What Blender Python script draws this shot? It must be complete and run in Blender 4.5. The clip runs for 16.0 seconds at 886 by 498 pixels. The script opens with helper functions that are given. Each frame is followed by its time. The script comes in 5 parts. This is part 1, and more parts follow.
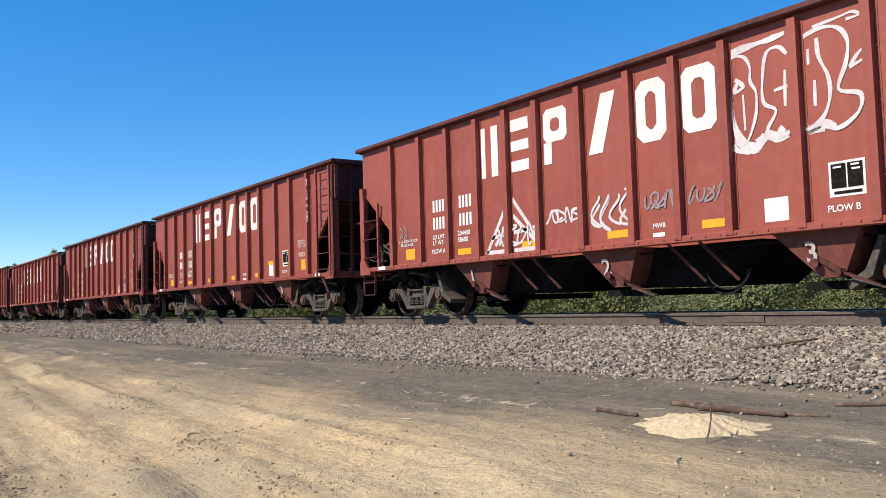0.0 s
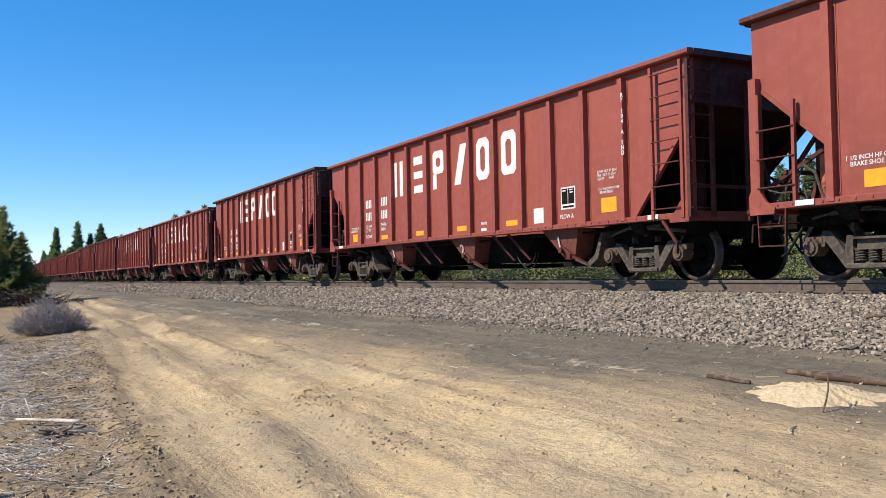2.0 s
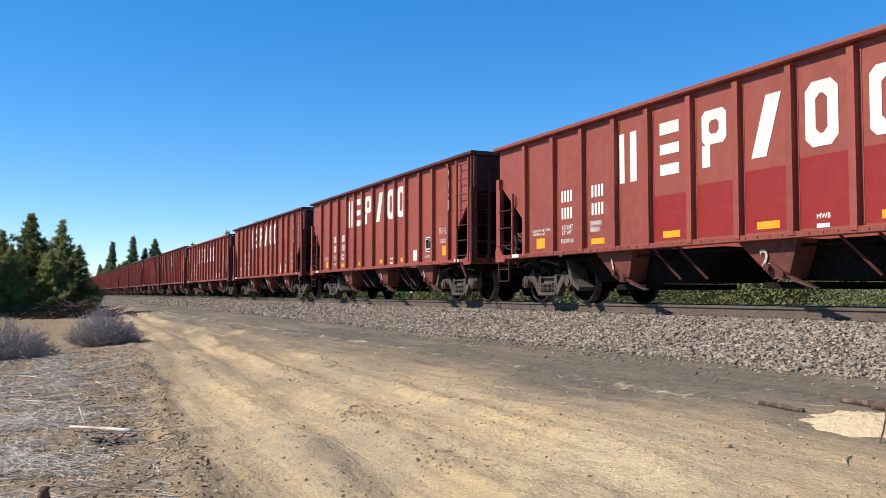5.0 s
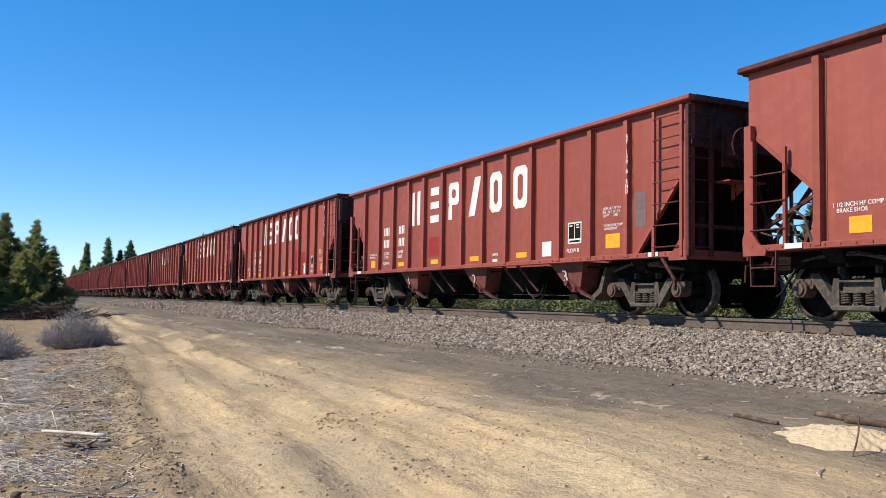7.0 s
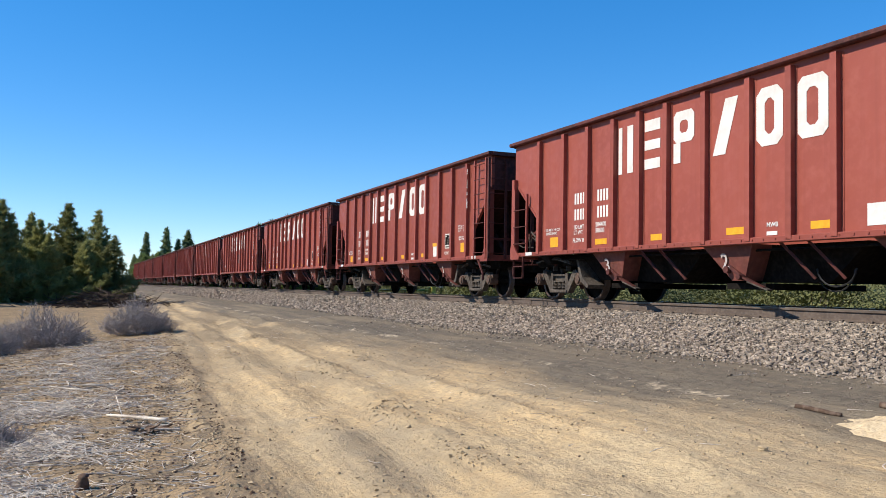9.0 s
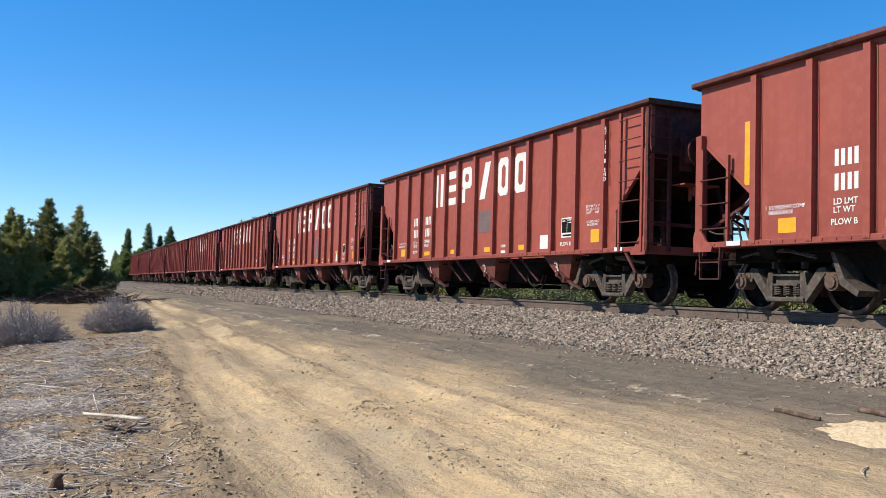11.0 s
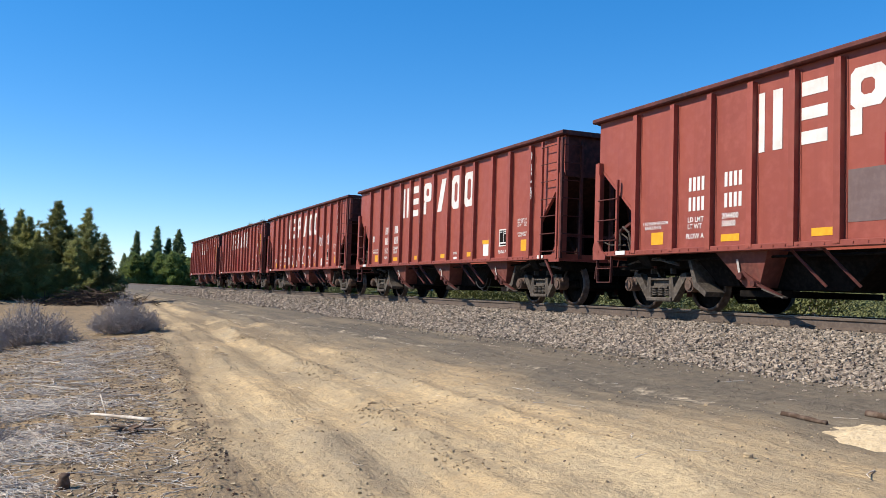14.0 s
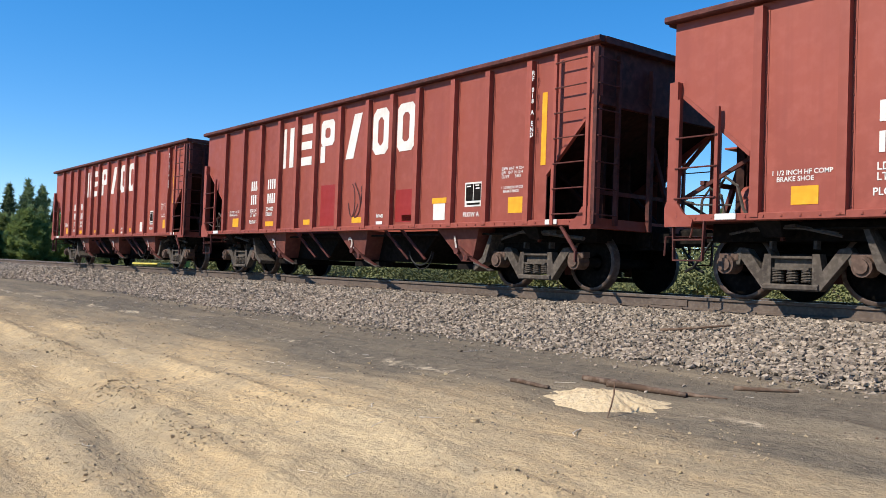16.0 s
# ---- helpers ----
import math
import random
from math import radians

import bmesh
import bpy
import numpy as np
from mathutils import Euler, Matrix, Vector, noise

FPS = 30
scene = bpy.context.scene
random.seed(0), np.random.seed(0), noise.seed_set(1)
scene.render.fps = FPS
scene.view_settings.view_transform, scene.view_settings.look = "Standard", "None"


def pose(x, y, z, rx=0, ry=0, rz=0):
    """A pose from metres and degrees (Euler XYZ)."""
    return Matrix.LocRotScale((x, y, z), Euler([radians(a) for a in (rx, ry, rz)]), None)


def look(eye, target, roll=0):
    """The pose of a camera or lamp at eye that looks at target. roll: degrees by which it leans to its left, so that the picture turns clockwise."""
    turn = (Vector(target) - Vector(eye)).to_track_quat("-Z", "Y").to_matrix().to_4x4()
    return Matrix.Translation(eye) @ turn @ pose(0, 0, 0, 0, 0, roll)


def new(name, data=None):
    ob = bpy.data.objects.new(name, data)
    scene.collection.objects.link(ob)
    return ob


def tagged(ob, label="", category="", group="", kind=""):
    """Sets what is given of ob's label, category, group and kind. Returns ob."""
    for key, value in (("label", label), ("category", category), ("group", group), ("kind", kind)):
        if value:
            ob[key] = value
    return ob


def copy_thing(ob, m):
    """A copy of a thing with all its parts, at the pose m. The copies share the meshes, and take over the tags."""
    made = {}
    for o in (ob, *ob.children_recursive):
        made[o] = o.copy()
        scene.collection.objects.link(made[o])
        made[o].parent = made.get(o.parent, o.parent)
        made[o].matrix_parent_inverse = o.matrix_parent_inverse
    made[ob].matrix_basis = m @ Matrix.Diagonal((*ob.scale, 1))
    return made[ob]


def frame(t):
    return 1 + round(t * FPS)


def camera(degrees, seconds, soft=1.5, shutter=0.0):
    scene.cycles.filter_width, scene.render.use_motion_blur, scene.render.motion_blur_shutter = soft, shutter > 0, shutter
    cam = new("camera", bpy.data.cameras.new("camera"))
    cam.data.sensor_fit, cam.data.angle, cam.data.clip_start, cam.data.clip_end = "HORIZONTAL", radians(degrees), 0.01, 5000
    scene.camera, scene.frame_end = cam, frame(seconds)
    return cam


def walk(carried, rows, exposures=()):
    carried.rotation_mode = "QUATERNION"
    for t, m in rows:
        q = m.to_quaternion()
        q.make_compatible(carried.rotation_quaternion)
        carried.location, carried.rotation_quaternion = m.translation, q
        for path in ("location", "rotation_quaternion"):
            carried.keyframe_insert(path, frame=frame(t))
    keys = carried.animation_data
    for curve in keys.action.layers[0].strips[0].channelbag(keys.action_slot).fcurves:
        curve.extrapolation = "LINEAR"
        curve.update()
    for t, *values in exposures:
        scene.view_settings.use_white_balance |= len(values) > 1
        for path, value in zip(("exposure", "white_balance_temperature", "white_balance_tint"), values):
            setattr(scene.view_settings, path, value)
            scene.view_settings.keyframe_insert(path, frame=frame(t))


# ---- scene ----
cam = camera(54.2, 16.0, soft=0.8)
walk(cam, [
    (0.0, pose(-0.064, 0.056, 1.486, 93.699, 1.679, 55.069)),
    (0.5, pose(-0.050, 0.043, 1.473, 93.417, 2.255, 58.239)),
    (1.0, pose(-0.012, 0.015, 1.489, 92.176, 0.909, 61.450)),
    (1.5, pose(-0.011, -0.002, 1.469, 90.961, 0.759, 63.489)),
    (2.0, pose(-0.013, -0.002, 1.476, 91.558, 1.165, 62.060)),
    (2.5, pose(-0.008, -0.011, 1.468, 91.720, 1.427, 60.962)),
    (3.0, pose(0.003, -0.009, 1.463, 91.178, 0.510, 61.462)),
    (3.5, pose(-0.003, -0.008, 1.472, 92.432, 0.679, 63.423)),
    (4.0, pose(-0.005, 0.007, 1.465, 92.570, -0.221, 64.775)),
    (4.2, pose(-0.007, 0.003, 1.450, 92.554, 0.122, 65.378)),
    (6.3, pose(-0.005, -0.045, 1.479, 93.595, -1.164, 63.767)),
    (6.5, pose(-0.005, -0.053, 1.484, 93.432, -1.420, 63.450)),
    (7.0, pose(-0.008, -0.033, 1.468, 93.427, -0.910, 63.664)),
    (7.5, pose(-0.007, -0.031, 1.464, 92.968, -0.964, 64.385)),
    (8.0, pose(-0.003, -0.032, 1.459, 92.789, -1.004, 66.727)),
    (8.5, pose(-0.009, -0.056, 1.466, 92.634, -1.001, 67.122)),
    (10.8, pose(-0.039, -0.021, 1.467, 92.421, -1.274, 66.569)),
    (11.0, pose(-0.041, -0.027, 1.476, 92.620, -1.559, 66.000)),
    (11.5, pose(-0.025, -0.016, 1.461, 93.212, -1.399, 66.951)),
    (12.0, pose(-0.026, -0.023, 1.462, 92.401, -1.403, 66.333)),
    (12.5, pose(-0.009, -0.016, 1.472, 92.285, -1.519, 67.367)),
    (13.0, pose(0.004, -0.014, 1.474, 92.329, -1.782, 67.386)),
    (13.5, pose(-0.008, -0.014, 1.474, 92.850, -2.030, 66.706)),
    (14.0, pose(-0.028, -0.017, 1.463, 92.837, -1.764, 66.507)),
    (14.5, pose(-0.026, -0.015, 1.468, 92.759, -2.283, 64.719)),
    (15.0, pose(-0.018, 0.005, 1.488, 91.910, -2.049, 63.377)),
    (15.5, pose(0.066, 0.065, 1.472, 91.764, -2.040, 58.543)),
    (16.0, pose(0.166, 0.128, 1.494, 91.464, -2.092, 51.633)),
])

# ---- world, sun ----
SUN_TO = Vector((-0.20, -0.75, 0.70)).normalized()      # towards the sun
world = bpy.data.worlds.new("sky")
scene.world = world
world.use_nodes = True
wn = world.node_tree
sky = wn.nodes.new("ShaderNodeTexSky")
sky.sky_type = "NISHITA"
sky.sun_disc = False
sky.sun_elevation = math.asin(SUN_TO.z)
sky.sun_rotation = math.atan2(SUN_TO.x, SUN_TO.y)
sky.altitude = 2600
sky.air_density = 1.0
sky.dust_density = 0.0
sky.ozone_density = 4.0
wn.nodes["Background"].inputs["Strength"].default_value = 0.237
vivid = wn.nodes.new("ShaderNodeHueSaturation")
vivid.inputs["Saturation"].default_value = 1.58
vivid.inputs["Hue"].default_value = 0.505
even = wn.nodes.new("ShaderNodeGamma")
even.inputs["Gamma"].default_value = 0.70
wn.links.new(sky.outputs[0], even.inputs["Color"])
wn.links.new(even.outputs[0], vivid.inputs["Color"])
wn.links.new(vivid.outputs[0], wn.nodes["Background"].inputs[0])
sun = new("sun", bpy.data.lights.new("sun", "SUN"))
sun.data.energy = 5.0
sun.data.angle = radians(0.53)
sun.data.color = (1.0, 0.905, 0.77)
sun.matrix_world = look(SUN_TO * 60, (0, 0, 0))
scene.view_settings.exposure = 0.36


# ---- materials ----
COLOUR_SCALE = 0.85             # lowers every base colour against a raised exposure, so shade renders deeper


def surface(name, base, dark, light, rough=0.7, grain=14.0, blotch=1.2, bump=0.3, bump_scale=60.0, metal=0.0,
            random=0.0, space="Object", streak=0.0, depth=0.01):
    m = bpy.data.materials.new(name)
    m.use_nodes = True
    n, l = m.node_tree.nodes, m.node_tree.links
    p = n["Principled BSDF"]
    p.inputs["Roughness"].default_value = rough
    p.inputs["Metallic"].default_value = metal
    p.inputs["Specular IOR Level"].default_value = 0.3
    co = n.new("ShaderNodeTexCoord")
    src = co.outputs["Object"]
    if space == "World":
        src = n.new("ShaderNodeNewGeometry").outputs["Position"]

    def tex(scale, detail=4.0, stretch=None):
        t = n.new("ShaderNodeTexNoise")
        t.inputs["Scale"].default_value = scale
        t.inputs["Detail"].default_value = detail
        if stretch:
            mp = n.new("ShaderNodeMapping")
            mp.inputs["Scale"].default_value = stretch
            l.new(src, mp.inputs[0])
            l.new(mp.outputs[0], t.inputs["Vector"])
        else:
            l.new(src, t.inputs["Vector"])
        return t.outputs["Fac"]

    def ramp(fac, a, b, lo, hi):
        r = n.new("ShaderNodeMapRange")
        r.inputs["From Min"].default_value, r.inputs["From Max"].default_value = a, b
        r.inputs["To Min"].default_value, r.inputs["To Max"].default_value = lo, hi
        l.new(fac, r.inputs["Value"])
        return r.outputs[0]

    def mix(fac, a, b):
        x = n.new("ShaderNodeMix")
        x.data_type = "RGBA"
        l.new(fac, x.inputs[0])
        for v, i in ((a, 6), (b, 7)):
            if isinstance(v, tuple):
                x.inputs[i].default_value = (*(COLOUR_SCALE * k for k in v), 1)
            else:
                l.new(v, x.inputs[i])
        return x.outputs[2]

    c = mix(ramp(tex(blotch), 0.35, 0.7, 0, 1), base, dark)
    c = mix(ramp(tex(grain, 6), 0.45, 0.75, 0, 0.8), c, light)
    if streak:
        c = mix(ramp(tex(1.0, 5, (9.0, 9.0, 0.35)), 0.5, 0.78, 0, streak), c, dark)
    if random:
        info = n.new("ShaderNodeObjectInfo")
        hs = n.new("ShaderNodeHueSaturation")
        l.new(ramp(info.outputs["Random"], 0, 1, 1 - random, 1 + random), hs.inputs["Value"])
        l.new(c, hs.inputs["Color"])
        c = hs.outputs[0]
    l.new(c, p.inputs["Base Color"])
    if bump:
        b = n.new("ShaderNodeBump")
        b.inputs["Strength"].default_value = bump
        b.inputs["Distance"].default_value = depth
        l.new(tex(bump_scale, 6), b.inputs["Height"])
        l.new(b.outputs[0], p.inputs["Normal"])
    l.new(ramp(tex(grain * 0.6), 0.3, 0.7, rough - 0.08, min(1, rough + 0.1)), p.inputs["Roughness"])
    return m


RED = surface("oxide_red_paint", (0.325, 0.078, 0.052), (0.255, 0.060, 0.042), (0.355, 0.096, 0.068), 0.55, 7, 0.5, 0.06, 3, random=0.10, streak=0.55, depth=0.02)
# dark red of chords and fittings; on car ends it also paints in shade
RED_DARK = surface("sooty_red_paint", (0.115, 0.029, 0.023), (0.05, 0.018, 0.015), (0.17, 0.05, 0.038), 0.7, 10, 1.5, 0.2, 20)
POCKET = surface("dirty_red_paint", (0.20, 0.056, 0.042), (0.11, 0.04, 0.031), (0.25, 0.09, 0.065), 0.7, 10, 2.0, 0.15, 20, streak=0.7)
PRIMER = surface("bright_red_patch", (0.30, 0.022, 0.018), (0.26, 0.02, 0.017), (0.33, 0.034, 0.027), 0.5, 8, 1, 0.05)
STEEL = surface("dusty_cast_steel", (0.095, 0.077, 0.062), (0.042, 0.033, 0.027), (0.165, 0.138, 0.112), 0.8, 18, 3, 0.4, 40)
# red steel taken almost to black: the end recesses' shade is in the colour
END_SHADE = surface("soot_black_red_steel", (0.045, 0.021, 0.018), (0.022, 0.015, 0.014), (0.07, 0.034, 0.028), 0.8, 10, 2, 0.2, 20)
# black parts and plates; under the cars it also holds the deep shade
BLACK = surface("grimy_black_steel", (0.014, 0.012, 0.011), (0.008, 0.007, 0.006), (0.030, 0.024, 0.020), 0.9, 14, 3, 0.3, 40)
TREAD = surface("worn_wheel_steel", (0.13, 0.09, 0.072), (0.065, 0.044, 0.035), (0.24, 0.185, 0.155), 0.5, 10, 4, 0.15, 30, metal=0.2)
RUST = surface("rusty_rail_steel", (0.135, 0.10, 0.08), (0.08, 0.06, 0.048), (0.19, 0.15, 0.12), 0.8, 20, 2.5, 0.3, 50)
RAILTOP = surface("polished_rail_head", (0.42, 0.40, 0.38), (0.3, 0.28, 0.26), (0.5, 0.48, 0.46), 0.35, 10, 2, 0.05, metal=0.8)
WHITE = surface("white_stencil_paint", (0.78, 0.77, 0.73), (0.66, 0.62, 0.57), (0.82, 0.81, 0.78), 0.6, 12, 3, 0.05)
YELLOW = surface("yellow_reflector", (0.82, 0.40, 0.018), (0.7, 0.32, 0.015), (0.85, 0.46, 0.03), 0.45, 10, 3, 0.05)
GREYP = surface("grey_paint_patch", (0.17, 0.12, 0.115), (0.14, 0.09, 0.085), (0.2, 0.14, 0.13), 0.7, 10, 2, 0.05)
STONE = surface("ballast_stone", (0.34, 0.275, 0.205), (0.19, 0.15, 0.115), (0.50, 0.41, 0.32), 0.9, 30, 6, 0.4, 60, random=0.5)
BED = surface("dusty_ballast_fines", (0.15, 0.125, 0.098), (0.09, 0.075, 0.06), (0.28, 0.235, 0.185), 0.95, 40, 5, 0.9, 35, depth=0.04)
TIE = surface("creosoted_timber", (0.075, 0.055, 0.042), (0.04, 0.03, 0.024), (0.14, 0.11, 0.085), 0.9, 25, 4, 0.5, 50)
BARK = surface("pine_bark", (0.10, 0.07, 0.05), (0.06, 0.042, 0.03), (0.16, 0.12, 0.09), 0.9, 20, 4, 0.6, 40)
NEEDLE = surface("pine_needles", (0.34, 0.345, 0.125), (0.24, 0.26, 0.09), (0.46, 0.44, 0.17), 0.75, 5, 0.8, 0.0, random=0.25)
OLIVE = surface("young_pine_needles", (0.22, 0.285, 0.09), (0.165, 0.225, 0.075), (0.29, 0.34, 0.12), 0.8, 2, 0.3, 0.0, random=0.25)
NEEDLE_FAR = surface("distant_pine_needles", (0.27, 0.33, 0.15), (0.20, 0.26, 0.12), (0.35, 0.39, 0.19), 0.8, 2, 0.3, 0.0, random=0.3)
SHRUB = surface("green_shrub_leaves", (0.14, 0.15, 0.05), (0.075, 0.09, 0.035), (0.24, 0.235, 0.10), 0.75, 3, 0.6, 0.0, random=0.3)
TWIG = surface("bleached_twigs", (0.74, 0.64, 0.52), (0.42, 0.34, 0.26), (0.90, 0.83, 0.72), 0.85, 20, 3, 0.2)
SAGE = surface("grey_sage_twigs", (0.44, 0.385, 0.345), (0.30, 0.255, 0.23), (0.56, 0.50, 0.46), 0.9, 14, 3, 0.2)
LOG = surface("weathered_brown_log", (0.14, 0.085, 0.055), (0.075, 0.046, 0.03), (0.26, 0.19, 0.14), 0.9, 16, 2, 0.5, 40)
SAND = surface("pale_sand", (0.62, 0.48, 0.295), (0.50, 0.37, 0.215), (0.68, 0.55, 0.36), 0.95, 30, 3.5, 0.9, 26, depth=0.03)
CLOD = surface("dry_dirt_clod", (0.50, 0.38, 0.23), (0.38, 0.285, 0.17), (0.58, 0.45, 0.28), 0.95, 20, 4, 0.4, 40)
GRASS = surface("dry_grass", (0.27, 0.25, 0.10), (0.17, 0.18, 0.06), (0.36, 0.31, 0.15), 0.9, 4, 0.7, 0.0)
BRUSHWOOD = surface("dark_dead_wood", (0.075, 0.05, 0.035), (0.04, 0.027, 0.02), (0.13, 0.095, 0.07), 0.9, 16, 2, 0.5, 40)
BARRIER = surface("yellow_pole_paint", (0.74, 0.62, 0.10), (0.62, 0.50, 0.07), (0.80, 0.70, 0.2), 0.55, 10, 2, 0.05)
STALK = surface("dry_brown_stalks", (0.36, 0.26, 0.165), (0.20, 0.14, 0.09), (0.52, 0.41, 0.28), 0.9, 12, 1.5, 0.2)
HOSE = surface("black_rubber", (0.02, 0.02, 0.02), (0.014, 0.014, 0.014), (0.035, 0.035, 0.035), 0.6, 8, 2, 0.05)


# little sheen, so sky light does not lift the shade in these colours
for dull in (BLACK, END_SHADE):
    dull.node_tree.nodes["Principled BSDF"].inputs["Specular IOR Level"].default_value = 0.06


def thin_leaf(m, share):
    """Lets some light through needles and leaves."""
    n, l = m.node_tree.nodes, m.node_tree.links
    p = n["Principled BSDF"]
    t = n.new("ShaderNodeBsdfTranslucent")
    l.new(p.inputs["Base Color"].links[0].from_socket, t.inputs["Color"])
    x = n.new("ShaderNodeMixShader")
    x.inputs[0].default_value = share
    l.new(p.outputs[0], x.inputs[1])
    l.new(t.outputs[0], x.inputs[2])
    l.new(x.outputs[0], n["Material Output"].inputs["Surface"])


for leaf in (NEEDLE, OLIVE, NEEDLE_FAR):
    thin_leaf(leaf, 0.48)


def ground_material():
    m = bpy.data.materials.new("dirt_sand_and_cinders")
    m.use_nodes = True
    n, l = m.node_tree.nodes, m.node_tree.links
    p = n["Principled BSDF"]
    p.inputs["Roughness"].default_value = 0.95
    p.inputs["Specular IOR Level"].default_value = 0.1
    pos = n.new("ShaderNodeNewGeometry").outputs["Position"]
    sep = n.new("ShaderNodeSeparateXYZ")
    l.new(pos, sep.inputs[0])

    def tex(scale, detail=5.0, stretch=None):
        t = n.new("ShaderNodeTexNoise")
        t.inputs["Scale"].default_value = scale
        t.inputs["Detail"].default_value = detail
        t.inputs["Roughness"].default_value = 0.62
        if stretch:
            mp = n.new("ShaderNodeMapping")
            mp.inputs["Rotation"].default_value = (0, 0, radians(stretch[0]))
            mp.inputs["Scale"].default_value = stretch[1:]
            l.new(pos, mp.inputs[0])
            l.new(mp.outputs[0], t.inputs["Vector"])
        else:
            l.new(pos, t.inputs["Vector"])
        return t.outputs["Fac"]

    def calc(op, a, b):
        x = n.new("ShaderNodeMath")
        x.operation = op
        for v, i in ((a, 0), (b, 1)):
            if isinstance(v, (int, float)):
                x.inputs[i].default_value = v
            else:
                l.new(v, x.inputs[i])
        return x.outputs[0]

    def ramp(fac, a, b, lo=0.0, hi=1.0):
        r = n.new("ShaderNodeMapRange")
        r.inputs["From Min"].default_value, r.inputs["From Max"].default_value = a, b
        r.inputs["To Min"].default_value, r.inputs["To Max"].default_value = lo, hi
        l.new(fac, r.inputs["Value"])
        return r.outputs[0]

    def mix(fac, a, b):
        x = n.new("ShaderNodeMix")
        x.data_type = "RGBA"
        l.new(fac, x.inputs[0])
        for v, i in ((a, 6), (b, 7)):
            if isinstance(v, tuple):
                x.inputs[i].default_value = (*(COLOUR_SCALE * k for k in v), 1)
            else:
                l.new(v, x.inputs[i])
        return x.outputs[2]

    # across: distance from the camera's side to the track, its zones bent by noise
    wob = calc("MULTIPLY", calc("SUBTRACT", tex(0.5, 5), 0.5), 1.3)
    along = ramp(sep.outputs[0], -30, 10, -1.575, 1.225)
    v = calc("ADD", calc("ADD", sep.outputs[1], wob), along)
    fine = tex(0.9, 6, (6, 0.25, 2.2, 1))
    vv = calc("ADD", v, calc("MULTIPLY", calc("SUBTRACT", fine, 0.5), 1.6))
    sand = mix(ramp(tex(1.1, 7, (4, 0.16, 2.2, 1)), 0.42, 0.60), (0.70, 0.50, 0.265), (0.55, 0.40, 0.22))
    sand = mix(ramp(tex(1.0, 5, (4, 0.10, 7.0, 1)), 0.52, 0.62, 0, 0.55), sand, (0.37, 0.27, 0.16))
    sand = mix(ramp(tex(1.0, 6, (4, 0.14, 14.0, 1)), 0.54, 0.66, 0, 0.35), sand, (0.40, 0.29, 0.165))
    sand = mix(ramp(tex(5.0, 7), 0.48, 0.66, 0, 0.6), sand, (0.50, 0.385, 0.235))
    sand = mix(ramp(tex(30, 8), 0.52, 0.70, 0, 0.6), sand, (0.40, 0.285, 0.165))
    sand = mix(ramp(tex(140, 3), 0.60, 0.72, 0, 0.5), sand, (0.27, 0.19, 0.115))
    sand = mix(ramp(tex(0.5, 5), 0.45, 0.68, 0, 0.5), sand, (0.60, 0.48, 0.30))
    sand = mix(ramp(tex(0.7, 6, (4, 0.5, 1.3, 1)), 0.50, 0.62, 0, 0.6), sand, (0.37, 0.30, 0.20))
    sand = mix(ramp(tex(13, 8), 0.50, 0.60, 0, 0.55), sand, (0.37, 0.285, 0.175))
    sand = mix(calc("MULTIPLY", ramp(sep.outputs[0], -9, -19), ramp(tex(0.8, 7, (4, 0.35, 2.2, 1)), 0.40, 0.55, 0, 0.95)), sand, (0.31, 0.235, 0.145))
    cinder = mix(ramp(tex(9, 6), 0.35, 0.7), (0.125, 0.107, 0.083), (0.20, 0.168, 0.125))
    cinder = mix(ramp(tex(1.0, 6, (4, 0.2, 1.8, 1)), 0.45, 0.66, 0, 0.75), cinder, (0.30, 0.24, 0.16))
    cinder = mix(ramp(tex(55, 3), 0.62, 0.75, 0, 0.6), cinder, (0.34, 0.30, 0.26))
    left = mix(ramp(tex(2.2, 6), 0.35, 0.65), (0.43, 0.30, 0.165), (0.24, 0.18, 0.115))
    left = mix(ramp(tex(24, 6), 0.47, 0.60, 0, 0.85), left, (0.17, 0.135, 0.095))
    left = mix(ramp(tex(90, 3), 0.6, 0.7, 0, 0.6), left, (0.46, 0.38, 0.28))
    c = mix(ramp(vv, 1.05, 1.35), left, sand)
    verge = calc("ADD", calc("ADD", sep.outputs[1], wob), calc("MULTIPLY", calc("SUBTRACT", fine, 0.5), 2.2))
    c = mix(ramp(verge, 3.95, 5.25, 0, 0.97), c, cinder)
    # a thin pale strip where sand has washed out against the cinders
    strip = calc("SUBTRACT", 1.0, ramp(calc("ABSOLUTE", calc("SUBTRACT", sep.outputs[1], calc("ADD", 5.45, calc("MULTIPLY", wob, 0.3))), 0), 0.03, 0.13))
    c = mix(calc("MULTIPLY", strip, calc("MULTIPLY", ramp(tex(1.3, 5), 0.48, 0.56), ramp(tex(9, 6), 0.42, 0.58, 0, 0.9))), c, (0.60, 0.49, 0.34))
    # beyond the track: dry grass and green
    wild = mix(ramp(tex(0.8, 6), 0.4, 0.65), (0.28, 0.25, 0.10), (0.11, 0.14, 0.035))
    c = mix(ramp(sep.outputs[1], 13.5, 15.0), c, wild)
    woods = mix(ramp(tex(0.2, 5), 0.4, 0.6), (0.23, 0.18, 0.10), (0.14, 0.14, 0.06))
    c = mix(ramp(sep.outputs[1], -4.0, -9.0), c, woods)
    l.new(c, p.inputs["Base Color"])
    h = calc("ADD", calc("ADD", calc("MULTIPLY", tex(6, 9), 0.75), calc("MULTIPLY", tex(1.0, 4, (4, 0.16, 9.0, 1)), 0.28)), calc("ADD", calc("MULTIPLY", tex(28, 4), 0.38), calc("MULTIPLY", tex(95, 2), 0.10)))
    b = n.new("ShaderNodeBump")
